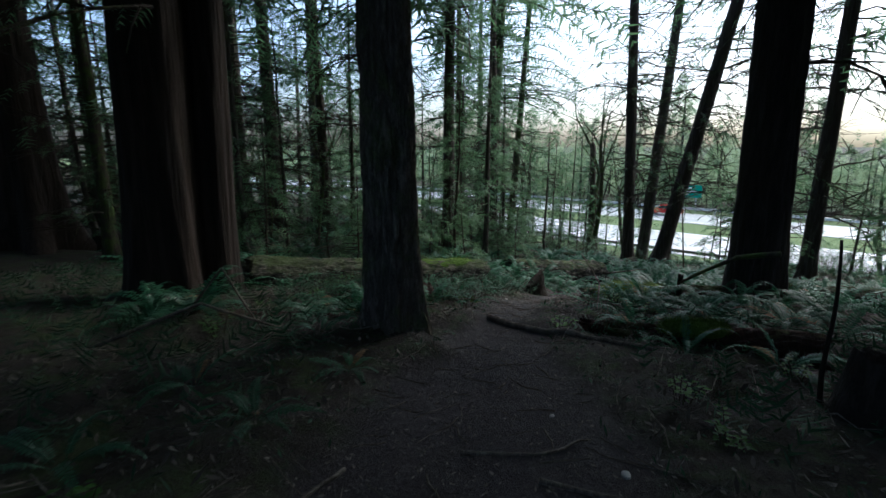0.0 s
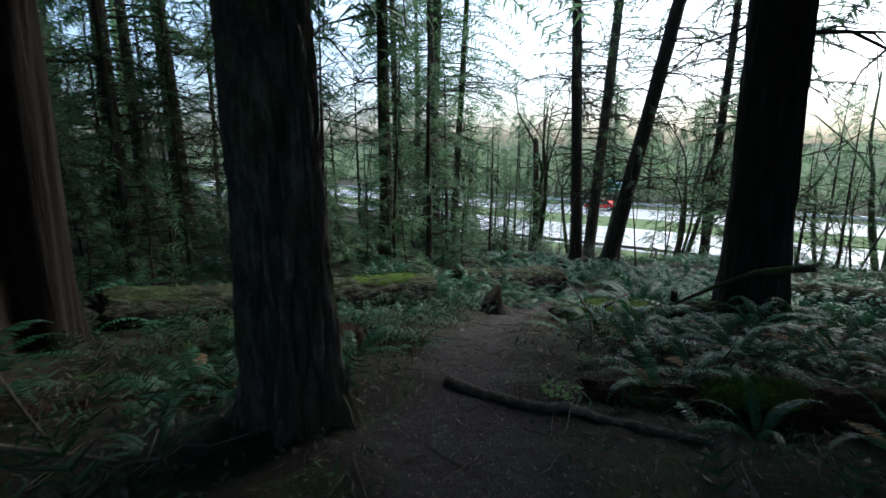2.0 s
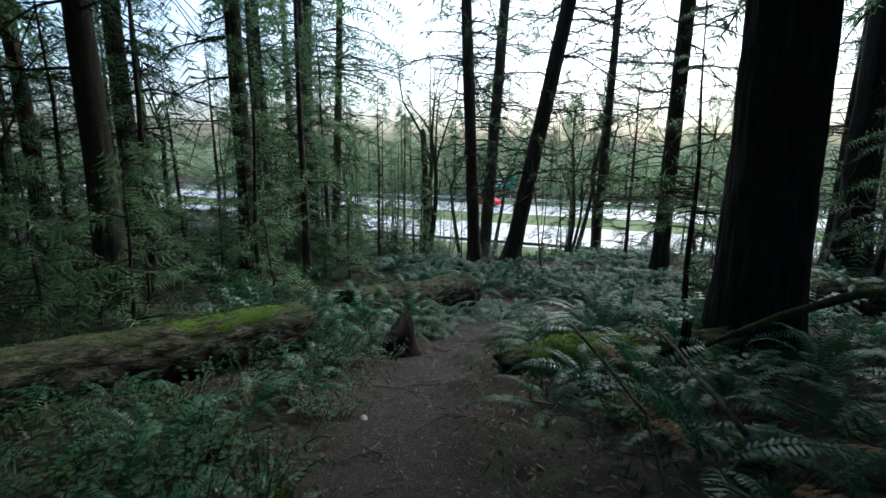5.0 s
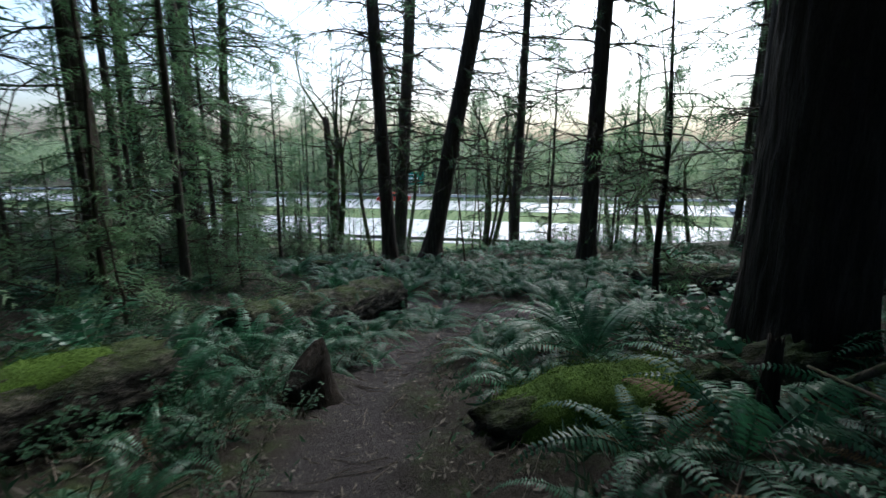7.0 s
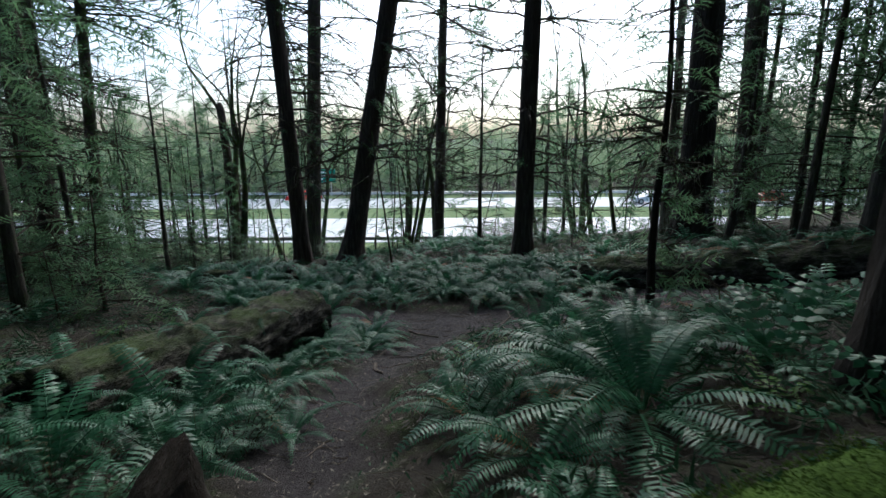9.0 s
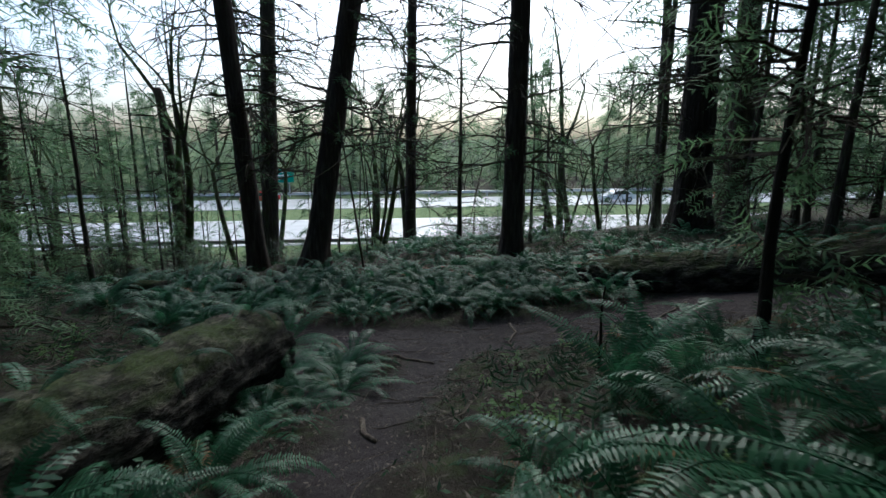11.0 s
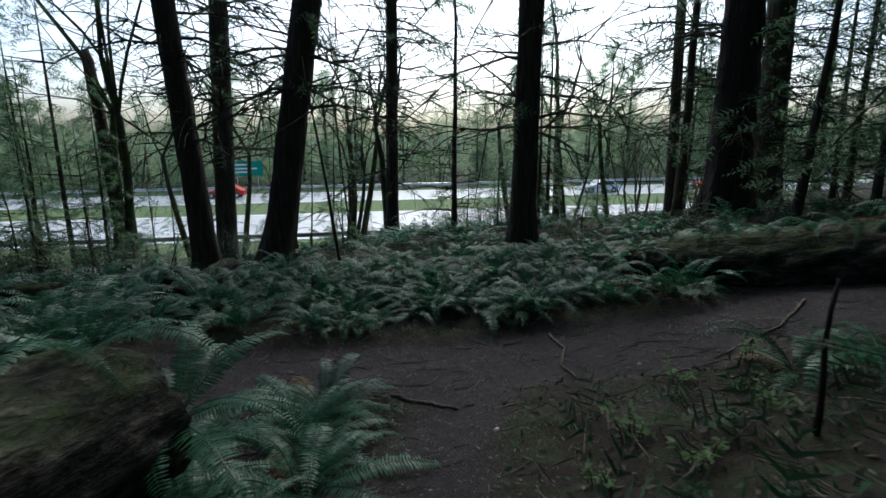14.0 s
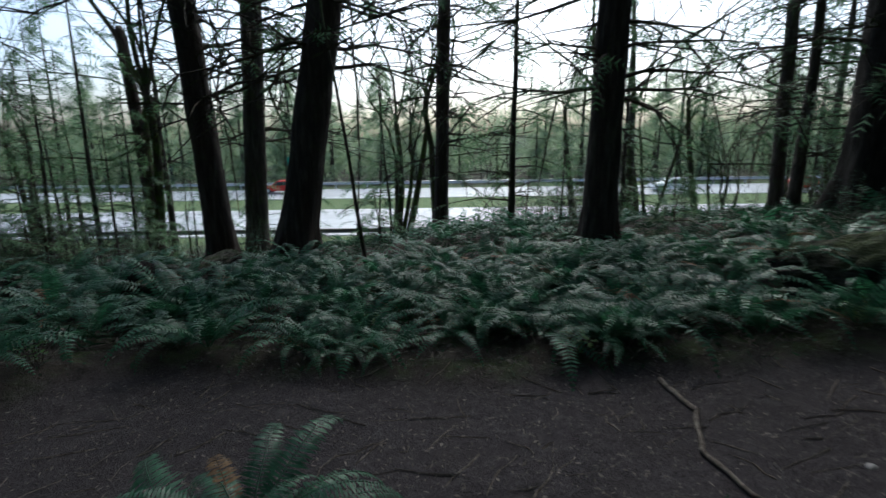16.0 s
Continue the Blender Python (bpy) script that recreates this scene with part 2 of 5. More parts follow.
def thing(name, m, label, category, group="", kind=""):
    ob = new(name)
    ob.empty_display_size = 0.2
    ob.matrix_basis = m
    return tagged(ob, label, category, group, kind)


# ---------------------------------------------------------------- the lie of the land
NX, NY = 0.669, 0.743          # across the road, away from the wood
ROAD_Z = -8.2
HILLS = [(8.5, 15.5, 4.0, -0.992), (0.3, 6.5, 3.5, 0.379), (14, 19.5, 6.0, 0.309), (5.5, 9, 3.0, 0.575), (3, 31, 6.0, -0.086),
         (10, 33, 5.0, -1.30), (2.4, 9.8, 2.5, -0.378), (1.3, 12.9, 1.0, 0.42)]
TRAIL = [(-0.2, -4.0), (0.0, 0.0), (0.25, 3.0), (0.72, 5.6), (1.15, 7.4), (1.75, 9.0), (2.75, 10.9), (3.9, 12.4), (5.6, 13.8), (7.4, 14.9), (9.2, 15.2)]
TRAIL_SIDE = [(5.2, 15.2), (6.3, 17.7), (7.6, 16.4), (9.2, 14.9), (10.4, 13.2), (12.5, 11.0), (15.0, 8.0)]


def smooth01(t):
    t = np.clip(t, 0, 1)
    return t * t * (3 - 2 * t)


def land(x, y):
    x, y = np.asarray(x, float), np.asarray(y, float)
    u, v = x * NX + y * NY, x * NY - y * NX
    uc, vc = np.clip(u, -20, 46), np.clip(v, -30, 22)
    z = -0.1183 - 0.1526 * uc + 0.0786 * vc - 0.00089 * uc * vc + 0.00263 * vc * vc
    for cx, cy, s, a in HILLS:
        z = z + a * np.exp(-((x - cx) ** 2 + (y - cy) ** 2) / (2 * s * s))
    k = smooth01((u - 31) / 11.0)
    z = z * (1 - k) + ROAD_Z * k
    return z


def from_line(x, y, line):
    x, y = np.asarray(x, float), np.asarray(y, float)
    best = np.full(x.shape, 1e9)
    for (ax, ay), (bx, by) in zip(line, line[1:]):
        dx, dy = bx - ax, by - ay
        t = np.clip(((x - ax) * dx + (y - ay) * dy) / (dx * dx + dy * dy), 0, 1)
        best = np.minimum(best, np.hypot(x - ax - t * dx, y - ay - t * dy))
    return best


def trodden(x, y):
    """How far outside the bare earth a place lies, in metres (negative: inside)."""
    d1 = from_line(x, y, TRAIL) - (0.42 + 0.55 * np.exp(-((np.asarray(y, float) - 2.0) / 2.4) ** 2))
    d2 = from_line(x, y, TRAIL_SIDE) - 1.05
    return np.minimum(d1, d2)


def surface(X, Y):
    """The height of the floor with its humps, and how worn it is."""
    X, Y = np.asarray(X, float), np.asarray(Y, float)
    w = trodden(X, Y)
    wob = np.array([noise.noise((x * 1.3, y * 1.3, 0)) for x, y in zip(X.ravel(), Y.ravel())]).reshape(X.shape)
    fine = np.array([noise.noise((x * 5.5, y * 5.5, 3)) for x, y in zip(X.ravel(), Y.ravel())]).reshape(X.shape)
    worn = smooth01((0.14 - w - 0.30 * wob) / 0.38)
    near = (X * NX + Y * NY) < 40
    return land(X, Y) + near * ((1 - worn) * (0.10 * wob + 0.05 * fine + 0.05) + worn * (0.020 * fine + 0.02 * wob - 0.02)), worn


def land1(x, y):
    return float(surface(np.array([x]), np.array([y]))[0][0])


def ground_object():
    def axis(fine0, fine1, step, far):
        a = list(np.arange(fine0, fine1 + 1e-6, step))
        s, p = step, fine1
        while p < far:
            s *= 1.14
            p += s
            a.append(p)
        s, p = step, fine0
        while p > -far:
            s *= 1.14
            p -= s
            a.insert(0, p)
        return np.array(a)
    xs, ys = axis(-4, 13, 0.1, 2500), axis(-1, 20, 0.1, 2500)
    X, Y = np.meshgrid(xs, ys)
    Z, worn = surface(X, Y)
    U = X * NX + Y * NY
    nx, ny = len(xs), len(ys)
    idx = np.arange(nx * ny).reshape(ny, nx)
    faces = np.stack([idx[:-1, :-1], idx[:-1, 1:], idx[1:, 1:], idx[1:, :-1]], -1).reshape(-1, 4)
    me = bpy.data.meshes.new("ground")
    me.from_pydata(np.stack([X, Y, Z], -1).reshape(-1, 3).tolist(), [], faces.tolist())
    me.polygons.foreach_set("use_smooth", np.ones(len(me.polygons), bool))
    for nm, val in (("worn", worn), ("grass", smooth01((U - 42) / 2.0) * (1 - smooth01((U - 79) / 2.0)))):
        at = me.attributes.new(nm, "FLOAT", "POINT")
        at.data.foreach_set("value", val.ravel().astype(np.float32))
    me.materials.append(GROUND)
    return tagged(new("ground", me), "dark forest floor with a bare trodden earth path", "ground", kind="structure")


ground_object()


def road_point(u, v, z=0.0):
    return (u * NX + v * NY, u * NY - v * NX, ROAD_Z + z)


def strip(name, u0, u1, z0, z1, mat, label, category, v0=-260, v1=260, step=20, kind="structure", parent=None):
    b = Build()
    vs = np.arange(v0, v1 + 0.1, step)
    for a, c in zip(vs, vs[1:]):
        q = [road_point(u, v, z) for z in (z0, z1) for u, v in ((u0, a), (u0, c), (u1, c), (u1, a))]
        b.add(q, [(0, 1, 2, 3), (7, 6, 5, 4), (0, 4, 5, 1), (1, 5, 6, 2), (2, 6, 7, 3), (3, 7, 4, 0)])
    return tagged(part(name, b, mat, parent), label, category, kind=kind)


strip("road", 46.5, 58.5, -0.1, 0.05, ASPHALT, "wide wet concrete carriageway shining with sky light", "road")
strip("road", 66.5, 76.0, -0.1, 0.05, ASPHALT, "far wet concrete carriageway beyond the grass median", "road")
for u in (47.0, 57.9, 67.1, 75.4):
    strip("road_line", u, u + 0.15, 0.05, 0.056, PAINT_LINE, "solid painted road edge line", "road line")
for u in (50.7, 54.3, 71.2):
    for v in np.arange(-70, 70, 12.0):
        strip("lane_dash", u, u + 0.14, 0.05, 0.056, PAINT_LINE, "white dashed lane marking", "lane marking", v, v + 3, 3)


def guard_rail(u, mat, z_rail, h, label):
    t = thing("guard_rail", Matrix.Identity(4), label, "guard rail", kind="structure")
    b = Build()
    for a in np.arange(-110, 110, 10.0):
        prof = [(0, z_rail), (0.06, z_rail + 0.06 * h), (0, z_rail + 0.35 * h), (0, z_rail + 0.65 * h), (0.06, z_rail + 0.94 * h), (0, z_rail + h)]
        q = [road_point(u - o, a + k * 10, z) for k in (0, 1) for o, z in prof] + [road_point(u - o + 0.03, a + k * 10, z) for k in (0, 1) for o, z in prof]
        n = len(prof)
        fs = [(i, i + 1, n + i + 1, n + i) for i in range(n - 1)] + [(2 * n + i, 3 * n + i, 3 * n + i + 1, 2 * n + i + 1) for i in range(n - 1)]
        b.add(q, fs)
    part("rail", b, mat, t)
    post = Build()
    post.box((-0.07, -0.07, -0.2), (0.07, 0.07, z_rail + h))
    me = post.mesh("post", mat)
    for v in np.arange(-110, 110, 4.0):
        p = part("post", me, mat, t)
        p.location = road_point(u + 0.12, v)


guard_rail(45.2, RAILWOOD, 0.45, 0.28, "dark weathered guard rail beside the near carriageway")
guard_rail(77.2, STEEL, 0.5, 0.34, "pale galvanised steel guard rail across the road")


# ---------------------------------------------------------------- foliage parts
def spray_template(n=7, width=0.42):
    """A flat lacy twig, 1 long along y."""
    v, f = [], []
    for i in range(n):
        s = 0.08 + 0.86 * i / (n - 1)
        w = width * (math.sin(math.pi * min(1, s * 0.8 + 0.16)) ** 0.8)
        for side in (-1, 1):
            k = len(v)
            v += [(0, s - 0.05, 0), (side * w, s + 0.18 * w / 0.42 + 0.06, -0.12 * w), (0.02 * side, s + 0.06, 0)]
            f.append((k, k + 1, k + 2) if side > 0 else (k, k + 2, k + 1))
    k = len(v)
    v += [(-0.012, 0, 0), (0.012, 0, 0), (0, 1.0, -0.03)]
    f.append((k, k + 1, k + 2))
    return np.array(v), f


SPRAY_V, SPRAY_F = spray_template(4, 0.42)
SPRAY_V2, SPRAY_F2 = spray_template(4, 0.5)


def add_sprays(b, origins, dirs, sizes, coarse=False, droop=0.35):
    """Many lacy twigs at once, each along its direction with a random roll."""
    T, F = (SPRAY_V2, SPRAY_F2) if coarse else (SPRAY_V, SPRAY_F)
    o, d, s = np.asarray(origins), np.asarray(dirs, float), np.asarray(sizes)
    d = d + rng.normal(0, 0.3, d.shape)
    d[:, 2] -= droop * rng.random(len(d))
    d /= np.linalg.norm(d, axis=1, keepdims=True)
    up = np.array([0, 0, 1.0]) + rng.normal(0, 0.45, d.shape)
    x = np.cross(d, up)
    x /= np.linalg.norm(x, axis=1, keepdims=True) + 1e-9
    z = np.cross(x, d)
    P = o[:, None] + s[:, None, None] * (T[None, :, 0:1] * x[:, None] + T[None, :, 1:2] * d[:, None] + T[None, :, 2:3] * z[:, None])
    base = b.n
    b.v.append(P.reshape(-1, 3))
    n, m = len(o), len(T)
    F = np.array(F)
    b.f.extend(map(tuple, (F[None] + base + (np.arange(n) * m)[:, None, None]).reshape(-1, 3).tolist()))
    b.n += n * m


def branch_path(p0, az, length, rise, droop, n=5, wob=0.06):
    """A limb that leaves at az, rises, then droops."""
    out = []
    for i in range(n + 1):
        s = i / n
        r = length * s
        q = Vector(p0) + Vector((math.cos(az) * r, math.sin(az) * r, rise * r - droop * length * s * s))
        if i:
            q += Vector(rng.normal(0, wob * length * 0.35, 3))
        out.append(q)
    return out


def trunk_path(h, lean=(0, 0), n=10, wob=0.02, z0=-0.3):
    """Bottom to top; lean: x and y shift per metre."""
    pts, ox, oy = [], 0.0, 0.0
    for i in range(n + 1):
        z = z0 + (h - z0) * (i / n) ** 1.25
        ox += rng.normal(0, wob)
        oy += rng.normal(0, wob)
        pts.append((lean[0] * z + ox * (i > 1), lean[1] * z + oy * (i > 1), z))
    return pts


def along(pts, z):
    for a, b in zip(pts, pts[1:]):
        if a[2] <= z <= b[2]:
            t = (z - a[2]) / (b[2] - a[2])
            return Vector(a).lerp(Vector(b), t)
    return Vector(pts[-1])


def make_conifer(name, h, r, crown_from, reach, n_limbs, twigs, spray, label, category, lean=(0, 0), dead=0, dead_from=1.2, dead_reach=1.8, mat=None, needle=None,
                 m=Matrix.Identity(4), trunk=None, segs=9, coarse=False, group="", own_branches=True, live=0.45):
    mat, needle = mat or BARK, needle or NEEDLE
    t = thing(name, m, label, category, group)
    pts = trunk_path(h, lean)
    if trunk is None:
        b = Build()
        rad = [max(0.012, r * (1 - max(0, p[2]) / h) ** 0.8 * (1 + 0.55 * math.exp(-max(0, p[2]) / (r * 2.2)))) for p in pts]
        b.tube(pts, rad, segs)
        part("trunk", b, mat, t, smooth=True)
    else:
        part("trunk", trunk, mat, t)
    lb, fb = Build(), Build()
    O, D, S = [], [], []
    for i in range(dead):
        z = dead_from + (min(crown_from, 11.0) - dead_from + 1.0) * rng.random()
        ln = dead_reach * (0.35 + 0.65 * rng.random())
        path = branch_path(along(pts, z), rng.random() * 6.283, ln, rng.uniform(-0.1, 0.35), rng.uniform(0.1, 0.5), 5, 0.05)
        r0 = 0.013 + 0.010 * ln
        lb, wood = Build(), lb
        lb.tube(path, [r0 * (1 - 0.85 * k / 5) for k in range(6)], 4, False)
        for k in (1, 1, 2, 2, 3, 3, 3, 4, 4, 4, 5, 5):
            if rng.random() < 0.85:
                d = (path[k] - path[k - 1]).normalized() + Vector(rng.normal(0, 0.6, 3))
                q = path[k] + d * ln * rng.uniform(0.14, 0.42)
                lb.tube([path[k], (path[k] + q) / 2 + Vector(rng.normal(0, 0.03, 3)), q - Vector((0, 0, 0.04))], [r0 * 0.5, r0 * 0.4, r0 * 0.2], 3, False)
        if own_branches:
            part("branch", lb, TWIG, t)
        else:
            wood.add(np.concatenate(lb.v), lb.f)
        lb = wood
        if rng.random() < live:
            for k in range(14):
                j = int(rng.integers(1, 5))
                O.append(tuple(path[j].lerp(path[j + 1], rng.random())))
                D.append(tuple((path[j + 1] - path[j]).normalized() + Vector(rng.normal(0, 0.5, 3)) - Vector((0, 0, 0.3))))
                S.append(rng.uniform(0.16, 0.38))
    for i in range(n_limbs):
        s = (i + rng.random()) / n_limbs
        z = crown_from + (h - crown_from) * s ** 1.1
        ln = reach * (1 - s) ** 0.75 * rng.uniform(0.65, 1.1) + 0.12
        path = branch_path(along(pts, min(z, h - 0.05)), rng.random() * 6.283, ln, rng.uniform(0.05, 0.3), rng.uniform(0.25, 0.6), 5, 0.04)
        r0 = 0.006 + 0.009 * ln
        lb.tube(path[::2] + path[5:], [r0, r0 * 0.7, r0 * 0.4, r0 * 0.15], 3, False)
        for k in range(twigs):
            f = 0.22 + 0.78 * (k + rng.random()) / twigs
            j = min(4, int(f * 5))
            p = path[j].lerp(path[j + 1], f * 5 - j)
            d = (path[j + 1] - path[j]).normalized()
            side = d.cross(Vector((0, 0, 1))) * rng.choice((-1, 1)) * rng.uniform(0.2, 1.1)
            O.append(tuple(p))
            D.append(tuple(d + side))
            S.append(spray * rng.uniform(0.55, 1.2) * (0.6 + 0.4 * (1 - f)))
    if lb.n:
        tagged(part("branchwork", lb, TWIG, t), kind="stuff")
    if O:
        add_sprays(fb, O, D, S, coarse)
        tagged(part("crown", fb, needle, t), kind="stuff")
    return t


def make_bare_tree(name, h, r, label, category, stems=1, mat=None, spread=0.32, m=Matrix.Identity(4), leaves=0, depth=4, group="", splay=0.12, start=0.35, needle=None):
    """A leafless broadleaf tree: stems that fork again and again."""
    t = thing(name, m, label, category, group)
    tb, lb = Build(), Build()
    tips = []

    def grow(p, d, ln, rad, lev):
        n = 4 if lev < 2 else 2
        pts, q, dd = [p], p.copy(), d.copy()
        for i in range(n):
            dd = (dd + Vector(rng.normal(0, 0.09 + 0.03 * lev, 3)) + Vector((0, 0, 0.05))).normalized()
            q = q + dd * ln / n
            pts.append(q.copy())
        rr = [rad * (1 - 0.42 * k / n) for k in range(n + 1)]
        (tb if lev == 0 else lb).tube(pts, rr, 8 if lev == 0 else (4 if lev < 2 else 3), False)
        if lev >= depth:
            tips.append((q, dd))
            return
        kids = 2 + (rng.random() < 0.55)
        for k in range(kids):
            side = Vector(rng.normal(0, 1, 3))
            side = (side - dd * side.dot(dd)).normalized()
            grow(q, (dd + side * spread * rng.uniform(0.5, 1.7)).normalized(), ln * rng.uniform(0.5, 0.78), rr[-1] * (0.8 if k == 0 else 0.55), lev + 1)
        for k in range(2 if lev < 2 else 1):
            j = int(rng.integers(1, n + 1))
            side = Vector(rng.normal(0, 1, 3))
            grow(pts[j], (dd * 0.5 + side.normalized()).normalized(), ln * 0.36, rr[j] * 0.35, max(lev + 2, depth - 1))

    for s in range(stems):
        az = 6.283 * (s + rng.random()) / stems
        d = Vector((math.cos(az) * splay * (stems > 1), math.sin(az) * splay * (stems > 1), 1)).normalized()
        grow(Vector((0.12 * math.cos(az) * (stems > 1), 0.12 * math.sin(az) * (stems > 1), -0.25)), d, h * start, r * rng.uniform(0.75, 1.0), 0)
    part("trunk", tb, mat or BARK_MOSSY, t, smooth=True)
    tagged(part("branchwork", lb, mat or BARK_MOSSY, t), kind="stuff")
    if leaves:
        fb = Build()
        pick = rng.integers(0, len(tips), leaves)
        add_sprays(fb, [tuple(tips[i][0] + Vector(rng.normal(0, 0.25, 3))) for i in pick], [tuple(tips[i][1]) for i in pick], rng.uniform(0.08, 0.22, leaves) * h / 6, True)
        tagged(part("crown", fb, needle or NEEDLE, t), kind="stuff")
    return t


def furrowed_trunk(h, r, lean=(0, 0), segs=40, dz=0.09, flare=0.5, lobes=5, depth=0.05, ridge=9.0, seed=0, z0=-0.4, flute=0.0, tip=0.6, zf=0.9):
    """A thick trunk with furrows that run up it, roots flaring at the foot."""
    b = Build()
    zs = []
    z = z0
    while z < h:
        zs.append(z)
        z += dz * (1 if z < 5.2 else 7)
    V = []
    for z in zs:
        zz = max(0.0, z)
        R = r * (1 - tip * zz / h)
        for k in range(segs):
            a = 2 * math.pi * k / segs
            fl = flare * r * math.exp(-zz / (1.1 * r + 0.12)) * (0.65 + 0.5 * math.cos(lobes * a + seed))
            fl += flute * r * math.cos(lobes * a * 1.0 + seed + 0.15 * zz) * (0.5 + 0.5 * math.exp(-zz / 4))
            n1 = noise.noise((math.cos(a) * ridge * 0.55, math.sin(a) * ridge * 0.55, zz * zf + seed * 7.3))
            n2 = noise.noise((math.cos(a) * ridge * 1.3, math.sin(a) * ridge * 1.3, zz * zf * 3 + seed * 3.1))
            cr = -depth * (1 - min(1, abs(n1) * 3.2)) + 0.35 * depth * n2
            rr = R + fl + cr
            V.append((lean[0] * z + rr * math.cos(a), lean[1] * z + rr * math.sin(a), z))
    n = len(zs)
    F = [(i * segs + k, i * segs + (k + 1) % segs, (i + 1) * segs + (k + 1) % segs, (i + 1) * segs + k) for i in range(n - 1) for k in range(segs)]
    F.append(tuple((n - 1) * segs + k for k in range(segs)))
    b.add(V, F)
    return b.mesh("trunk", BARK, True)


def at_ground(x, y, rz=0.0, s=1.0, dz=-0.03):
    return pose(x, y, land1(x, y) + dz, 0, 0, rz) @ Matrix.Diagonal((s, s, s, 1))


# ---------------------------------------------------------------- the great trees beside the path
def hero(name, x, y, r, h, lean, label, seed, mat=None, dead=10, dead_from=2.0, crown_from=7.5, reach=5.6, limbs=64, twigs=9, spray=1.15, dead_reach=3.0, live=0.7, **kw):
    tm = furrowed_trunk(h, r, lean, seed=seed, **kw)
    tm.materials[0] = mat or BARK
    return make_conifer(name, h, r, crown_from, reach, limbs, twigs, spray, label, "tree", lean, dead, dead_from, dead_reach, mat or BARK, None, at_ground(x, y), tm, coarse=True, live=live)


# first five: crowns above the view are thickened to block sky light
hero("conifer_tree", -0.52, 5.02, 0.285, 17, (-0.012, 0), "tall conifer with deeply furrowed grey-brown bark beside the path", 1, BARK_GREEN, 8, 4.5, segs=104, dz=0.035, flare=0.42, depth=0.075, ridge=12, zf=1.7, tip=0.5, twigs=20, spray=1.5)
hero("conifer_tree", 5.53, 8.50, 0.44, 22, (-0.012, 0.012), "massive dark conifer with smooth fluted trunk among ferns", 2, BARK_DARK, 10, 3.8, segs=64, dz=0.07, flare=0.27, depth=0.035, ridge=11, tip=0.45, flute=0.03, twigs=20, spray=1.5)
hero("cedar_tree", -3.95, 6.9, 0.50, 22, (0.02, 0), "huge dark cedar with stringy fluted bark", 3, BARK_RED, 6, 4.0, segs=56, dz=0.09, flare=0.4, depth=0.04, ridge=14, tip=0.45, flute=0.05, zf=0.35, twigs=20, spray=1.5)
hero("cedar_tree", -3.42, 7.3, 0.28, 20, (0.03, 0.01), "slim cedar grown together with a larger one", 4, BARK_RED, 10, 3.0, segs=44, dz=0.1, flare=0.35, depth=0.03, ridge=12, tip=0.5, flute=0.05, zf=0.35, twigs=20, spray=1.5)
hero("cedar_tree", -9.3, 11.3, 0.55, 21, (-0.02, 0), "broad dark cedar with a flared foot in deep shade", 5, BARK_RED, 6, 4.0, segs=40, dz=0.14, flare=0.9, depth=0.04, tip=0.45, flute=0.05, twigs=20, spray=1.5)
hero("conifer_tree", 9.45, 24.7, 0.29, 20, (-0.05, 0.0), "dark straight conifer leaning slightly beside the road bank", 6, BARK, 60, 2.6, segs=28, dz=0.16, flare=0.5, depth=0.025, tip=0.45, crown_from=11, limbs=30, twigs=5, reach=3.6)
hero("conifer_tree", 11.45, 28.0, 0.33, 21, (0.055, -0.03), "greenish mossy conifer standing straight by the road", 7, BARK_GREY, 50, 2.8, segs=28, dz=0.18, flare=0.35, depth=0.02, tip=0.45, crown_from=11, limbs=30, twigs=5, reach=3.6)
hero("conifer_tree", 9.9, 22.3, 0.34, 19, (0.155, -0.11), "leaning dark conifer with a swollen foot", 8, BARK, 58, 2.6, segs=32, dz=0.14, flare=0.75, depth=0.03, tip=0.45, crown_from=11, limbs=30, twigs=5, reach=3.6)
hero("conifer_tree", 17.55, 26.7, 0.26, 20, (0.02, -0.02), "slim dark conifer near the road", 9, BARK, 60, 2.2, segs=20, dz=0.2, flare=0.4, depth=0.015, tip=0.5, crown_from=10, limbs=30, twigs=5, reach=3.6)
hero("conifer_tree", 13.95, 18.46, 0.30, 20, (0.01, -0.012), "dark conifer rising from the fern bank", 10, BARK, 52, 2.4, segs=28, dz=0.14, flare=0.5, depth=0.02, tip=0.45, crown_from=10, limbs=30, twigs=5, reach=3.6)
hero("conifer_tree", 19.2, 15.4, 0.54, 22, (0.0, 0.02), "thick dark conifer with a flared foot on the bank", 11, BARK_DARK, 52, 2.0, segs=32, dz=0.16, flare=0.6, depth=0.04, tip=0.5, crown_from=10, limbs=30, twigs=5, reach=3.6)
hero("conifer_tree", 23.1, 15.1, 0.44, 22, (-0.012, 0.035), "mossy grey conifer standing on the bank", 12, BARK_GREY, 50, 1.6, segs=28, dz=0.18, flare=0.4, depth=0.03, tip=0.5, crown_from=10, limbs=30, twigs=5, reach=3.6)
hero("conifer_tree", 23.9, 18.2, 0.21, 18, (-0.01, 0.03), "slim conifer with many dead side branches", 13, BARK_GREY, 40, 1.2, segs=16, dz=0.25, flare=0.3, depth=0.012, tip=0.5, crown_from=10, limbs=30, twigs=5, reach=3.6)
hero("conifer_tree", 2.7, 30.9, 0.40, 21, (0.05, 0), "mossy conifer deep in the wood", 14, BARK_MOSSY, 50, 2.0, segs=20, dz=0.25, flare=0.3, depth=0.02, tip=0.5, crown_from=8)
hero("conifer_tree", 4.2, 31.1, 0.24, 19, (0.06, 0), "slim mossy conifer with bare twigs", 15, BARK_MOSSY, 40, 1.5, segs=16, dz=0.3, flare=0.3, depth=0.012, tip=0.5, crown_from=9)


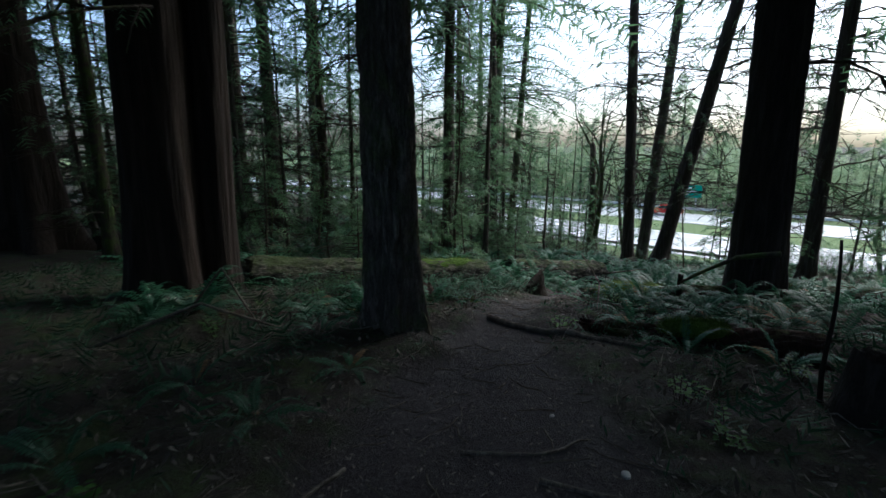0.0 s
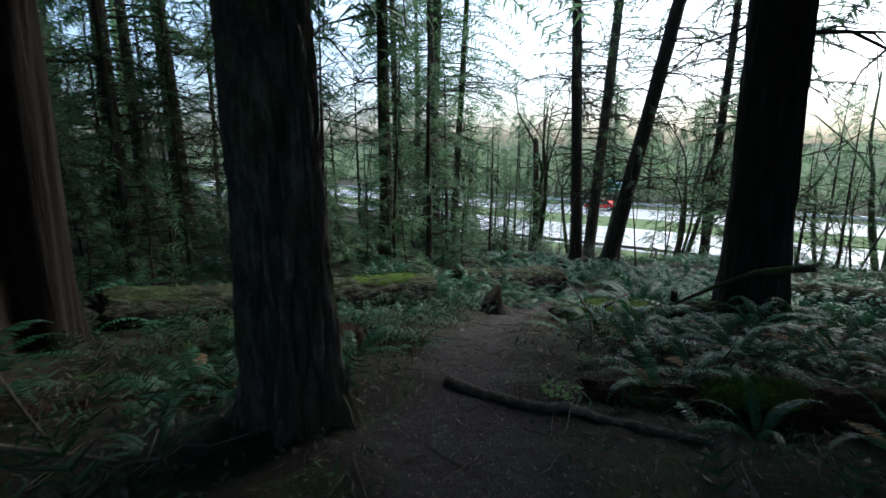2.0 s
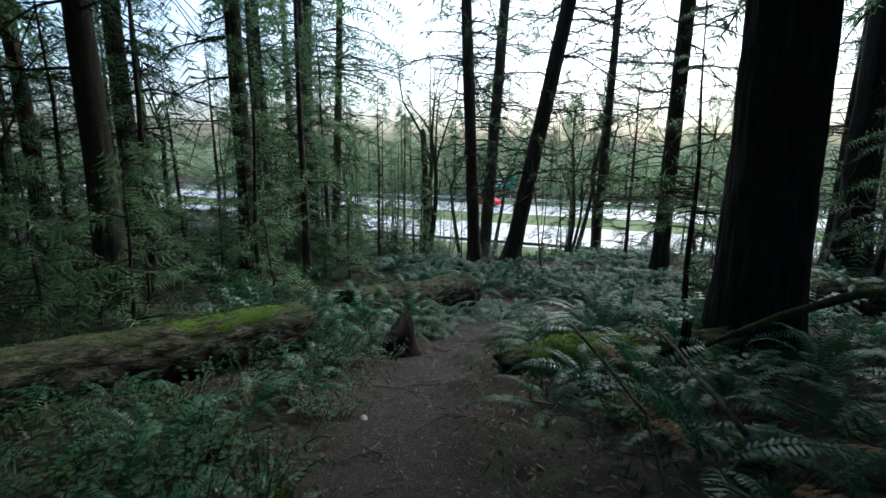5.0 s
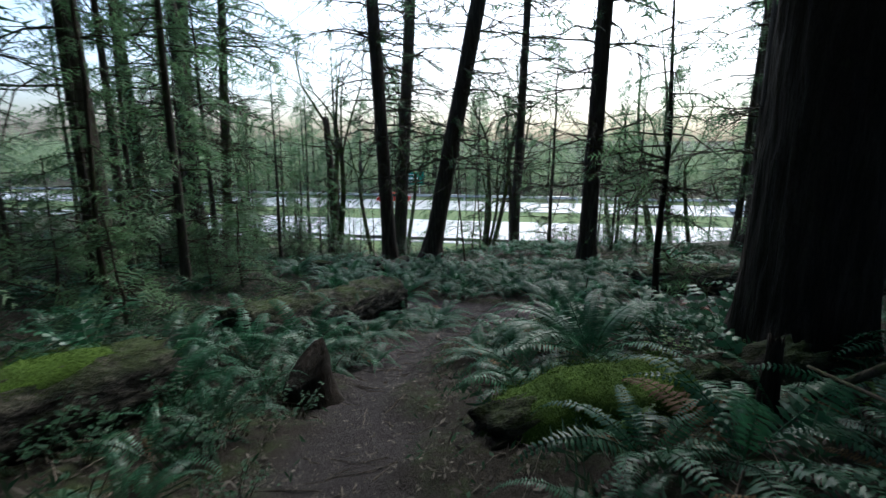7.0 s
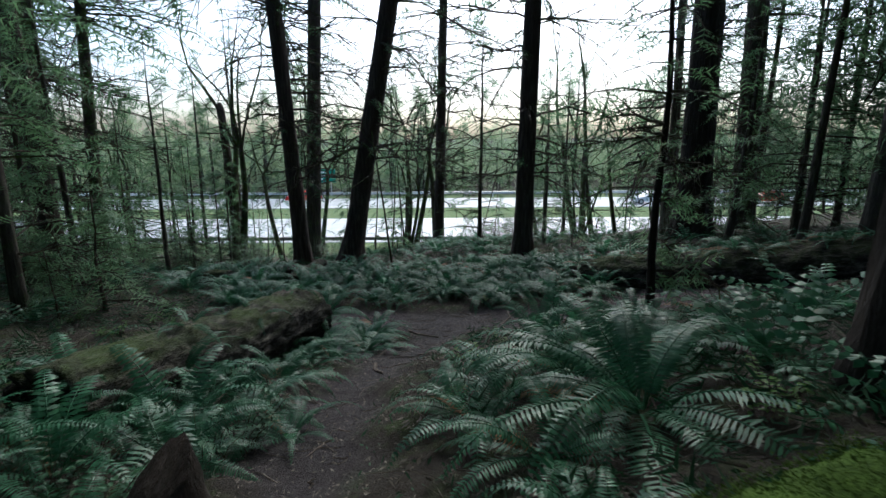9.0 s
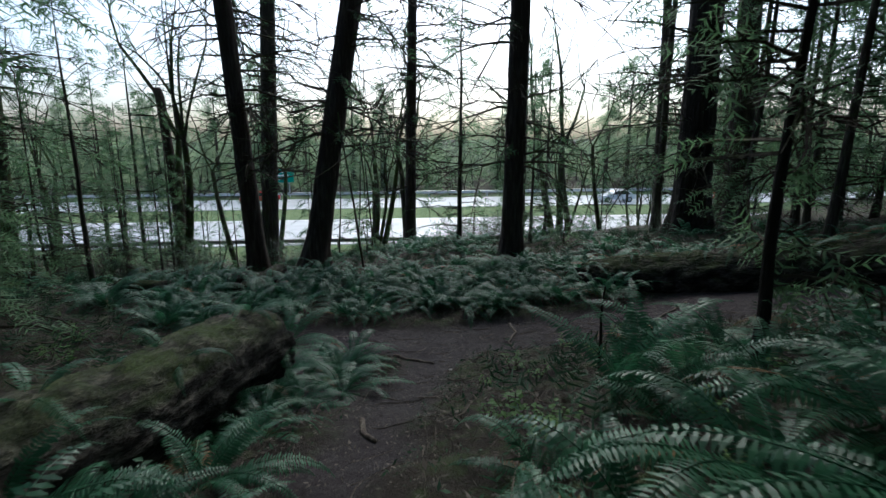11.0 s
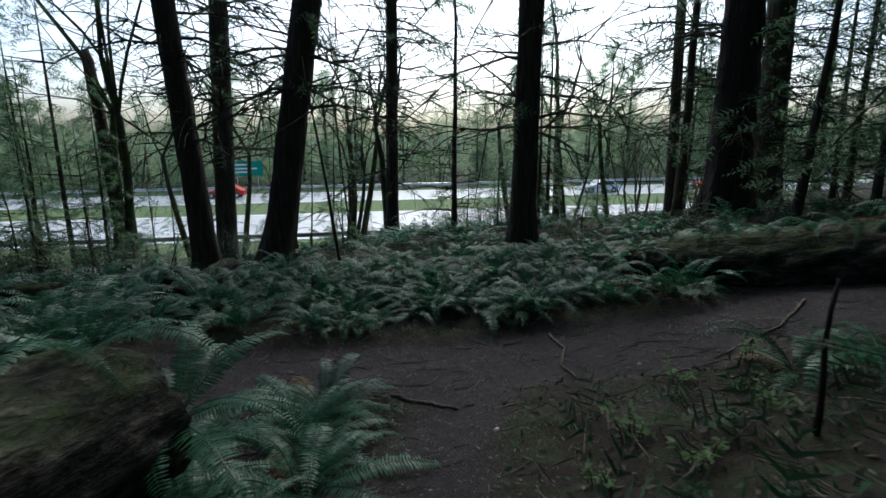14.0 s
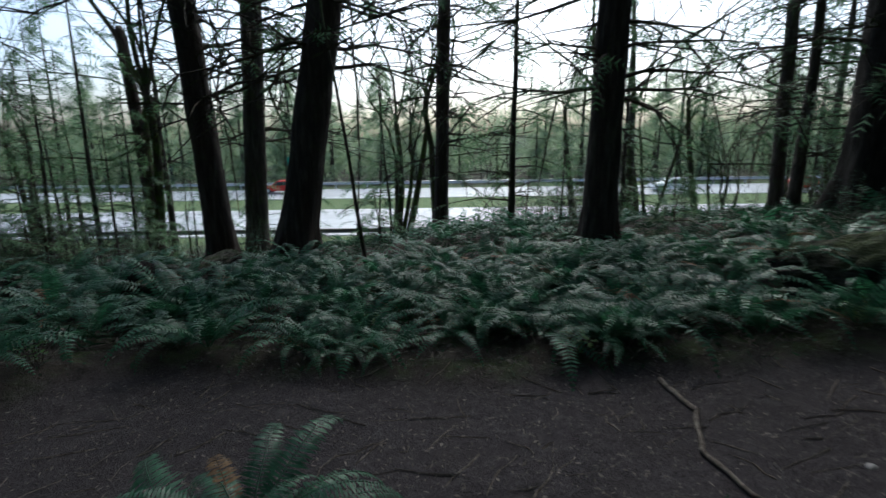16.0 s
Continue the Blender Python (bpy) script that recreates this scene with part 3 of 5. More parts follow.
# ---------------------------------------------------------------- ferns
def frond_mesh(name, arch, tip, pairs=30, width=0.115, mat=None, twist=0.0, n=8):
    """A sword fern frond 1 long: a stalk that rises and arches over, with narrow leaflets on both sides."""
    b = Build()
    path = []
    y = z = 0.0
    ang = arch
    for i in range(n + 1):
        path.append(Vector((twist * math.sin(i / n * 2.5), y, z)))
        ang -= (arch + tip) / n * (0.55 + 0.9 * i / n)
        y += math.cos(ang) / n
        z += math.sin(ang) / n
    b.tube(path, [0.0055 * (1 - 0.8 * i / n) for i in range(n + 1)], 3, False)
    V, F = [], []
    for i in range(pairs):
        s = 0.10 + 0.89 * i / (pairs - 1)
        j = min(n - 1, int(s * n))
        p = path[j].lerp(path[j + 1], s * n - j)
        d = (path[j + 1] - path[j]).normalized()
        up = Vector((1, 0, 0)).cross(d).normalized()
        w = width * min(1.0, 0.55 + 2.2 * (s - 0.1)) * (1 - max(0, (s - 0.32) / 0.70) ** 1.5) + 0.006
        hw = 0.39 / pairs * (0.6 + 0.4 * w / width)
        for side in (-1, 1):
            q = rng.uniform(0.85, 1.1)
            x = Vector((side, 0, 0)) + d * rng.uniform(0.12, 0.3) - up * rng.uniform(0.05, 0.4)
            x = x.normalized() * w * q
            k = len(V)
            V += [p + d * hw * 0.3, p + x * 0.5 + d * hw + up * 0.006, p + x, p + x * 0.45 - d * hw * 0.9 + up * 0.004, p - d * hw * 0.5]
            F += [(k, k + 1, k + 3, k + 4), (k + 1, k + 2, k + 3)] if side < 0 else [(k + 4, k + 3, k + 1, k), (k + 3, k + 2, k + 1)]
    b.add([tuple(v) for v in V], F)
    return b.mesh(name, mat or FERN)


FRONDS = [frond_mesh("frond", a, t, 25, w, None, tw) for a, t, w, tw in
          ((0.95, 0.8, 0.11, 0.03), (0.75, 0.9, 0.125, -0.04), (1.15, 1.1, 0.105, 0.05), (0.55, 0.6, 0.12, -0.02), (1.25, 0.7, 0.10, 0.0), (0.9, 1.35, 0.115, 0.06))]
FRONDS_FINE = [frond_mesh("frond", a, t, 42, w, None, tw, 11) for a, t, w, tw in
               ((0.95, 0.8, 0.10, 0.03), (0.75, 0.9, 0.115, -0.04), (1.15, 1.1, 0.095, 0.05), (0.55, 0.6, 0.11, -0.02), (1.2, 0.75, 0.095, 0.0), (0.9, 1.3, 0.105, 0.06))]
FRONDS_DRY = [frond_mesh("frond", a, t, 26, 0.09, FERN_DRY) for a, t in ((0.5, 1.2), (0.3, 0.9))]


def fern(x, y, size, n=13, label="arching green sword fern growing on the forest floor", upright=0.0, dry=1, dz=0.0, group="sword ferns", z=None, fine=False):
    t = thing("sword_fern", pose(x, y, (land1(x, y) if z is None else z) + dz, 0, 0, 0), label, "fern", group)
    for i in range(n + dry):
        me = FRONDS_DRY[rng.integers(2)] if i >= n else (FRONDS_FINE if fine else FRONDS)[rng.integers(6)]
        az = 360 * (i + rng.uniform(-0.35, 0.35)) / n
        tilt = rng.uniform(-22, 12) + upright * 38
        s = size * rng.uniform(0.7, 1.12)
        f = new("frond", me)
        f.parent = t
        f.matrix_basis = pose(0, 0, 0.0, 0, 0, az) @ pose(0, 0.03, 0, tilt, rng.uniform(-20, 20), 0) @ Matrix.Diagonal((s * rng.uniform(0.85, 1.15), s, s, 1))
    return t


FRONDS_LOW = [frond_mesh("frond", a, t, 11, w, None, 0.0, 4) for a, t, w in ((1.0, 0.5, 0.11), (0.8, 0.9, 0.12), (1.2, 0.7, 0.105))]


def fern_clump_mesh(k):
    """A whole fern as one mesh, for the undergrowth farther off."""
    b = Build()
    for i in range(11):
        me = FRONDS_LOW[rng.integers(3)]
        m = pose(0, 0, 0, 0, 0, 33 * i + rng.uniform(-14, 14)) @ pose(0, 0.03, 0, rng.uniform(-20, 15), rng.uniform(-20, 20), 0) @ Matrix.Scale(rng.uniform(0.7, 1.1), 4)
        b.add([tuple(m @ v.co) for v in me.vertices], [tuple(p.vertices) for p in me.polygons])
    return b.mesh("fronds", FERN)


# ferns that stand close to the path
big = "large bushy sword fern with long arching fronds beside the path"
for x, y, s, n in ((4.45, 9.75, 1.35, 24), (4.9, 10.5, 1.15, 16), (3.75, 9.9, 0.85, 12), (5.6, 10.2, 1.1, 14), (5.62, 14.72, 0.95, 18), (5.95, 15.2, 1.0, 18), (6.35, 15.65, 0.95, 16), (5.3, 15.7, 0.95, 14),
                   (6.05, 11.45, 0.6, 8), (6.7, 10.9, 0.9, 12)):
    fern(x, y, s, n, big, -0.05, fine=True)
for x, y, s, n in ((4.95, 15.1, 0.9, 13), (4.6, 15.2, 0.7, 9), (1.25, 12.0, 0.9, 13), (1.65, 12.25, 0.85, 12), (2.05, 12.45, 0.8, 12), (0.9, 11.9, 0.8, 11), (2.55, 12.1, 0.8, 12), (2.95, 12.2, 0.85, 14), (2.3, 11.7, 0.8, 13), (3.5, 13.0, 0.8, 13), (4.5, 14.3, 0.75, 12), (3.6, 13.05, 0.8, 12), (4.25, 13.75, 0.75, 12), (4.95, 14.55, 0.85, 13), (2.8, 12.55, 0.8, 12), (6.5, 15.75, 0.9, 12), (3.1, 11.75, 0.6, 10), (4.0, 10.8, 0.7, 11), (4.7, 11.5, 0.7, 10)):
    fern(x, y, s, n, big, -0.05, fine=True)
for x, y, s, n, up in ((2.75, 5.75, 0.85, 8, 0), (3.3, 5.9, 0.9, 9, 0), (3.6, 6.6, 0.9, 9, 0), (2.9, 7.0, 0.75, 6, 0.2), (3.9, 7.9, 0.9, 4, 0.1), (4.4, 6.0, 0.9, 10, 0), (2.4, 7.75, 0.6, 8, 0),
                       (3.2, 7.9, 0.7, 4, 0.1), (2.35, 4.5, 0.6, 7, 0), (3.1, 4.2, 0.7, 8, 0)):
    fern(x, y, s, n, "sword fern with spreading fronds at the edge of the path", up, fine=True)
for x, y, s, n, up in ((-1.15, 2.75, 0.5, 8, 0), (-1.8, 3.3, 0.5, 7, 0), (-0.75, 3.75, 0.4, 8, 0), (-2.0, 2.3, 0.55, 8, 0),
                       (-1.2, 4.6, 0.4, 7, 0), (-0.2, 7.6, 0.7, 9, 0), (0.25, 8.6, 0.65, 9, 0), (0.75, 9.4, 0.6, 9, 0.1), (1.25, 10.3, 0.65, 10, 0), (1.7, 11.0, 0.7, 10, 0), (0.4, 6.9, 0.45, 7, 0),
                       (1.1, 11.4, 0.8, 11, 0.1), (2.6, 12.9, 0.9, 12, 0), (3.9, 14.3, 0.85, 12, 0.1), (7.6, 11.4, 0.9, 11, 0.1)):
    fern(x, y, s, n, "sword fern with spreading fronds at the edge of the path", up, fine=True)
# the bank of ferns beyond the clearing
for x, y, s, up in ((5.85, 11.62, 1.25, 1.1), (6.05, 11.5, 1.15, 0.9), (6.5, 11.35, 1.2, 0.55)):
    fern(x, y, s, 5, "tall upright sword fern beside the path", up, 0, fine=True)
k = 0
while k < 125:
    x, y = rng.uniform(4.5, 13.5), rng.uniform(14.0, 22.5)
    w = float(trodden(x, y))
    if 0.15 < w < 3.6 and x * NX + y * NY > 16.2 and math.hypot(x - 12.6, y - 12.9) > 1.2:
        fern(x, y, rng.uniform(0.7, 1.15), int(rng.integers(9, 13)), "sword fern crowded into the bank beyond the clearing", 0.3, int(rng.random() < 0.5))
        k += 1
k = 0
while k < 64:
    x, y = rng.uniform(-4, 9), rng.uniform(2.5, 15)
    w = float(trodden(x, y))
    if 0.5 < w < 4 and y > 5.2 and not (5 < x < 8.6 and 11.2 < y < 13.6) and math.hypot(x - 5.5, y - 8.5) > 0.9:
        fern(x, y, rng.uniform(0.55, 1.0), int(rng.integers(8, 12)), "sword fern under the trees in dim light", 0.05)
        k += 1
CLUMPS = [fern_clump_mesh(i) for i in range(4)]


def undergrowth():
    """Ferns farther off, too many to count."""
    src = [(np.array([v.co[:] for v in me.vertices]), [tuple(p.vertices) for p in me.polygons]) for me in CLUMPS]
    b, k = Build(), 0
    while k < 170:
        x, y = rng.uniform(-7, 22), rng.uniform(8, 36)
        if float(trodden(x, y)) > 2.0 and x * NX + y * NY < 35:
            v, f = src[k % 4]
            m = np.array(at_ground(x, y, rng.uniform(0, 360), rng.uniform(0.6, 1.15)))
            b.add(v @ m[:3, :3].T + m[:3, 3], f)
            k += 1
    tagged(part("fern_undergrowth", b, FERN), "dim green ferns covering the wood floor", "ferns", kind="stuff")


undergrowth()
for me in CLUMPS:
    bpy.data.meshes.remove(me)


for k in range(16):
    f = (k + rng.uniform(-0.3, 0.3)) / 15
    x, y = 12.25 + 0.75 * f + rng.uniform(-0.25, 0.45), 15.1 - 6.1 * f
    fern(x, y, rng.uniform(0.55, 0.95), 10, "sword fern sprouting over a great fallen log", -0.1, 1, 0.0, "sword ferns", -2.98 + 1.42 * f - 0.35 * abs(x - 12.25 - 0.75 * f))


for x, y, z, sz, n in ((4.75, 14.95, -2.12, 0.7, 10), (5.05, 14.85, -2.55, 0.85, 14), (3.75, 14.0, -2.0, 0.6, 4), (2.9, 13.4, -1.72, 0.55, 5)):
    fern(x, y, sz, n, "sword fern drooping over a fallen trunk beside the path", -0.15, 0, 0.0, "sword ferns", z, True)


# ---------------------------------------------------------------- leafy ground plants
def leaf_plant_mesh(name, n, height, spread, leaf, mat):
    """Thin stems with oval leaves in pairs."""
    b, st = Build(), Build()
    for i in range(n):
        az, r = rng.uniform(0, 6.283), spread * math.sqrt(rng.random())
        p0 = Vector((math.cos(az) * r * 0.4, math.sin(az) * r * 0.4, -0.02))
        p1 = Vector((math.cos(az) * r, math.sin(az) * r, height * rng.uniform(0.5, 1.0)))
        mid = (p0 + p1) / 2 + Vector((0, 0, height * 0.15))
        st.tube([p0, mid, p1], [0.004, 0.003, 0.002], 3, False)
        for k in range(7):
            f = 0.3 + 0.7 * k / 6
            p = p0.lerp(mid, f * 2) if f < 0.5 else mid.lerp(p1, f * 2 - 1)
            a = rng.uniform(0, 6.283)
            d = Vector((math.cos(a), math.sin(a), rng.uniform(-0.25, 0.35))).normalized()
            s = d.cross(Vector((0, 0, 1))).normalized()
            u = s.cross(d)
            L = leaf * rng.uniform(0.6, 1.2)
            W = L * 0.32
            V = [p, p + d * L * 0.42 + s * W + u * L * 0.06, p + d * L - u * L * 0.08, p + d * L * 0.42 - s * W + u * L * 0.06, p + d * L * 0.5 - u * L * 0.02]
            b.add([tuple(v) for v in V], [(0, 1, 4), (1, 2, 4), (2, 3, 4), (3, 0, 4)])
    return b.mesh(name, mat), st.mesh("stems", TWIG)


SALAL_MESH = [leaf_plant_mesh("leaves", 14, 0.34, 0.34, 0.055, SALAL) for _ in range(3)]
SPRIG_MESH = [leaf_plant_mesh("leaves", 7, 0.20, 0.18, 0.06, BRIGHT) for _ in range(2)]
BUSH_MESH = [leaf_plant_mesh("leaves", 46, 1.5, 0.95, 0.085, SALAL) for _ in range(3)]


def plant(name, pair, x, y, s, label, category, group, dz=0.0):
    t = thing(name, at_ground(x, y, rng.uniform(0, 360), s, dz), label, category, group)
    tagged(part("foliage", pair[0], None, t), kind="stuff")
    tagged(part("stalk", pair[1], None, t), kind="stuff")
    return t


k = 0
while k < 95:
    x, y = rng.uniform(-3, 3.2), rng.uniform(6.5, 13.2)
    w = float(trodden(x, y))
    if 0.12 < w < 2.6 and x < 0.55 * y - 3.2:
        plant("salal", SALAL_MESH[k % 3], x, y, rng.uniform(0.6, 1.15), "low salal bush with glossy oval leaves", "shrub", "low leafy shrubs")
        k += 1
k = 0
while k < 130:
    x, y = rng.uniform(-4, 12), rng.uniform(1.5, 22)
    w = float(trodden(x, y))
    if 0.05 < w < 3:
        plant("seedling", SPRIG_MESH[k % 2], x, y, rng.uniform(0.5, 1.2), "small fresh green plant on the forest floor", "plant", "small green plants")
        k += 1
k = 0
while k < 85:
    u, v = rng.uniform(17, 40), rng.uniform(-22, 24)
    x, y = u * NX + v * NY, u * NY - v * NX
    if float(trodden(x, y)) > 3:
        plant("thicket_bush", BUSH_MESH[k % 3], x, y, rng.uniform(0.45, 1.05), "leafy evergreen bush in the understorey", "shrub", "understorey bushes")
        k += 1


def ground_cover(n):
    """Low feathery growth that hides most of the floor away from the path."""
    X, Y = rng.uniform(-7, 20, n), rng.uniform(2.5, 33, n)
    w = trodden(X, Y)
    ok = (w > 0.35 + 0.5 * rng.random(n)) & (X * NX + Y * NY < 36)
    X, Y = X[ok], Y[ok]
    Z = surface(X, Y)[0]
    m = len(X)
    a = rng.uniform(0, 6.283, m)
    b = Build()
    add_sprays(b, np.stack([X, Y, Z - 0.01], 1), np.stack([np.cos(a), np.sin(a), rng.uniform(0.3, 1.4, m)], 1), rng.uniform(0.12, 0.34, m), True, 0.2)
    return tagged(part("ground_cover", b, SALAL), "low dark green growth covering the wood floor", "plants", kind="stuff")


ground_cover(19000)


# ---------------------------------------------------------------- fallen logs, stumps, sticks
def log_mesh(length, r0, r1, seed, depth=0.03, segs=48, sag=0.0, ragged=0.0, mat=None):
    """A fallen trunk along y with furrowed bark and a broken end."""
    b = Build()
    n = max(8, int(length / 0.06))
    V = []
    for i in range(n + 1):
        s = i / n
        R = r0 + (r1 - r0) * s
        cx, cz = 0.05 * noise.noise((s * 3, seed, 0)), 0.05 * noise.noise((s * 3, seed, 5)) - sag * 4 * s * (1 - s)
        for k in range(segs):
            a = 2 * math.pi * k / segs
            n1 = noise.noise((math.cos(a) * 9, math.sin(a) * 9, s * length * 2.6 + seed * 5))
            n2 = noise.noise((math.cos(a) * 11, math.sin(a) * 11, s * length * 2.5 + seed))
            n3 = noise.noise((math.cos(a) * 1.2, math.sin(a) * 1.2, s * length * 0.8 + seed * 2))
            rr = R * (1 + 0.05 * n3) - depth * (1 - min(1, abs(n1) * 3)) + 0.4 * depth * n2
            yy = s * length
            if i in (0, n):
                yy += ragged * n2 * (1 if i else -1)
            V.append((cx + rr * math.cos(a), yy, cz + rr * math.sin(a)))
    F = [(i * segs + k, (i + 1) * segs + k, (i + 1) * segs + (k + 1) % segs, i * segs + (k + 1) % segs) for i in range(n) for k in range(segs)]
    b.add(V, F)
    # dished ends
    for i, y in ((0, 0.06), (n, length - 0.06)):
        ring = list(range(i * segs, (i + 1) * segs))
        c = b.n
        b.add([(0, y, 0)], [])
        b.f.extend([(ring[k], ring[(k + 1) % segs], c) if i == 0 else (ring[(k + 1) % segs], ring[k], c) for k in range(segs)])
    return b.mesh("bark", mat or LOG, True)


def log(a, b, r0, r1, label, seed, mat=None, **kw):
    a, b = Vector(a), Vector(b)
    d = b - a
    m = Matrix.Translation(a) @ d.to_track_quat("Y", "Z").to_matrix().to_4x4()
    t = thing("fallen_log", m, label, "log")
    part("bark", log_mesh(d.length, r0, r1, seed, mat=mat, **kw), mat, t)
    return t


def moss_cushion(name, pts, r, label, parent_m=None, seed=0, lump=0.35, h=0.6):
    """A thick cushion of moss: a lumpy sheet over a rounded back, bristling with short tufts."""
    b = Build()
    pts = [Vector(p) for p in pts]
    n, segs = 26, 20
    V = []
    P = []
    for i in range(n + 1):
        s = i / n
        f = s * (len(pts) - 1)
        j = min(len(pts) - 2, int(f))
        c = pts[j].lerp(pts[j + 1], f - j)
        d = (pts[j + 1] - pts[j]).normalized()
        side = d.cross(Vector((0, 0, 1))).normalized()
        R = r * math.sqrt(max(0.02, 1 - (2 * s - 1) ** 4))
        for k in range(segs + 1):
            a = math.pi * (-0.12 + 1.24 * k / segs)
            q = c + side * R * 1.15 * math.cos(a) + Vector((0, 0, R * h * 1.6 * math.sin(a)))
            q += Vector((0, 0, 1)) * r * lump * noise.noise(q * 3.0 + Vector((seed, 0, 0))) + Vector((noise.noise(q * 9), noise.noise(q * 9 + Vector((5, 0, 0))), noise.noise(q * 9 + Vector((0, 7, 0))))) * r * 0.10
            V.append(tuple(q))
            if 0.05 < k / segs < 0.95:
                P.append((q, (q - c).normalized()))
    w = segs + 1
    b.add(V, [(i * w + k, i * w + k + 1, (i + 1) * w + k + 1, (i + 1) * w + k) for i in range(n) for k in range(segs)])
    TV, TF = [], []
    for i in range(16000):
        q, nrm = P[rng.integers(len(P))]
        q = q + Vector(rng.normal(0, 0.025, 3))
        d = (nrm + Vector(rng.normal(0, 0.5, 3))).normalized() * rng.uniform(0.005, 0.015)
        s = d.cross(Vector(rng.normal(0, 1, 3))).normalized() * 0.004
        k = len(TV)
        TV += [tuple(q - s), tuple(q + s), tuple(q + d)]
        TF.append((k, k + 1, k + 2))
    b.add(TV, TF)
    return tagged(part(name, b, MOSS, None, "", True), label, "moss")


LG = land1
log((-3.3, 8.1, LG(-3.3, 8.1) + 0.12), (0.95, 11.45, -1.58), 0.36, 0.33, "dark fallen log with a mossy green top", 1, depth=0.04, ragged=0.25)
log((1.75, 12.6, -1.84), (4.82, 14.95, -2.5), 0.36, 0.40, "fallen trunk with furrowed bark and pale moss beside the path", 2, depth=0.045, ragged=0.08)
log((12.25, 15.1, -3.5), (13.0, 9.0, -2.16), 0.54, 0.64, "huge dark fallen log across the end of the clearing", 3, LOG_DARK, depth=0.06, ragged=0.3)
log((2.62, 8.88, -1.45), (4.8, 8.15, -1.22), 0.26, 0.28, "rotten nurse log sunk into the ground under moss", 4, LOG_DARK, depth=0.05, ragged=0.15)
log((1.62, 5.32, -0.72), (3.7, 4.55, -0.62), 0.19, 0.22, "crumbling red rotten log beside the path", 5, ROTTEN, depth=0.06, ragged=0.25)
log((-2.9, 5.1, -0.55), (-0.85, 5.75, -0.72), 0.2, 0.16, "rotten log lying under ferns", 6, ROTTEN, depth=0.06, ragged=0.25)

log((5.15, 22.1, LG(5.15, 22.1) + 0.12), (5.85, 21.4, LG(5.85, 21.4) + 0.16), 0.28, 0.27, "short dark sawn log lying behind a fallen trunk", 9, LOG_DARK, depth=0.03)
log((7.0, 20.3, LG(7.0, 20.3) + 0.1), (8.6, 21.7, LG(8.6, 21.7) + 0.2), 0.24, 0.22, "short dark log end among the ferns", 8, LOG_DARK, depth=0.03)
moss_cushion("moss_cushion", [(2.64, 8.9, -1.36), (3.1, 8.76, -1.25), (3.6, 8.58, -1.19), (4.0, 8.42, -1.17)], 0.27, "thick bright green moss cushion over a rotten log", seed=1, h=0.42)
moss_cushion("moss_cushion", [(-1.4, 9.6, -1.0), (-0.3, 10.47, -1.16), (0.7, 11.25, -1.28)], 0.2, "bright moss on top of a fallen log", seed=2, lump=0.2, h=0.45)
moss_cushion("moss_cushion", [(0.15, 7.15, -1.0), (0.5, 7.3, -1.02)], 0.2, "small bright moss patch at the path edge", seed=3, lump=0.25, h=0.35)
moss_cushion("moss_cushion", [(2.3, 4.95, -0.5), (2.9, 4.78, -0.46)], 0.13, "thin moss on a rotten log", seed=4, lump=0.2, h=0.4)


def stump(x, y, r, h, label, seed, mat, jag=0.5, peak=None):
    b = Build()
    segs, n = 26, 14
    V = []
    for i in range(n + 1):
        s = i / n
        for k in range(segs):
            a = 2 * math.pi * k / segs
            top = h * (1 - jag * (0.5 + 0.5 * noise.noise((math.cos(a) * 1.6 + seed, math.sin(a) * 1.6, 1.0)) + 0.25 * noise.noise((math.cos(a) * 6, math.sin(a) * 6, seed))))
            if peak is not None:
                top = h * (0.42 + 0.58 * (0.5 + 0.5 * math.cos(a - peak)) ** 1.6) * (1 + 0.10 * noise.noise((math.cos(a) * 5, math.sin(a) * 5, seed)))
            R = r * (1 + 0.7 * math.exp(-s * 4)) * (1 - 0.35 * s) + 0.12 * r * noise.noise((math.cos(a) * 4, math.sin(a) * 4, s * 3 + seed))
            V.append((R * math.cos(a), R * math.sin(a), -0.15 + (top + 0.15) * s))
    F = [(i * segs + k, i * segs + (k + 1) % segs, (i + 1) * segs + (k + 1) % segs, (i + 1) * segs + k) for i in range(n) for k in range(segs)]
    b.add(V, F)
    c = b.n
    b.add([(0, 0, h * (1 - jag) * 0.6 if peak is None else h * 0.5)], [])
    b.f.extend([(n * segs + k, n * segs + (k + 1) % segs, c) for k in range(segs)])
    o = part("stump", b, mat, None, "", True)
    o.matrix_basis = at_ground(x, y)
    return tagged(o, label, "stump")


stump(2.08, 10.85, 0.27, 0.58, "dark jagged pointed stump beside the path", 3, DARK_WOOD, 0.9, 0.2)
stump(2.95, 3.15, 0.2, 0.6, "black old stump at the edge of the path", 11, DARK_WOOD, 0.3)
stump(-0.32, 6.55, 0.24, 0.36, "low reddish rotten stump under ferns", 6, ROTTEN, 0.3)
stump(3.97, 8.01, 0.06, 0.6, "thin broken dark stump beside a large tree", 7, DARK_WOOD, 0.25)
stump(-8.2, 11.9, 0.4, 0.55, "black old stump in deep shade", 8, DARK_WOOD, 0.25)
stump(7.2, 21.0, 0.3, 0.6, "old dark stump among the ferns", 9, DARK_WOOD, 0.4)


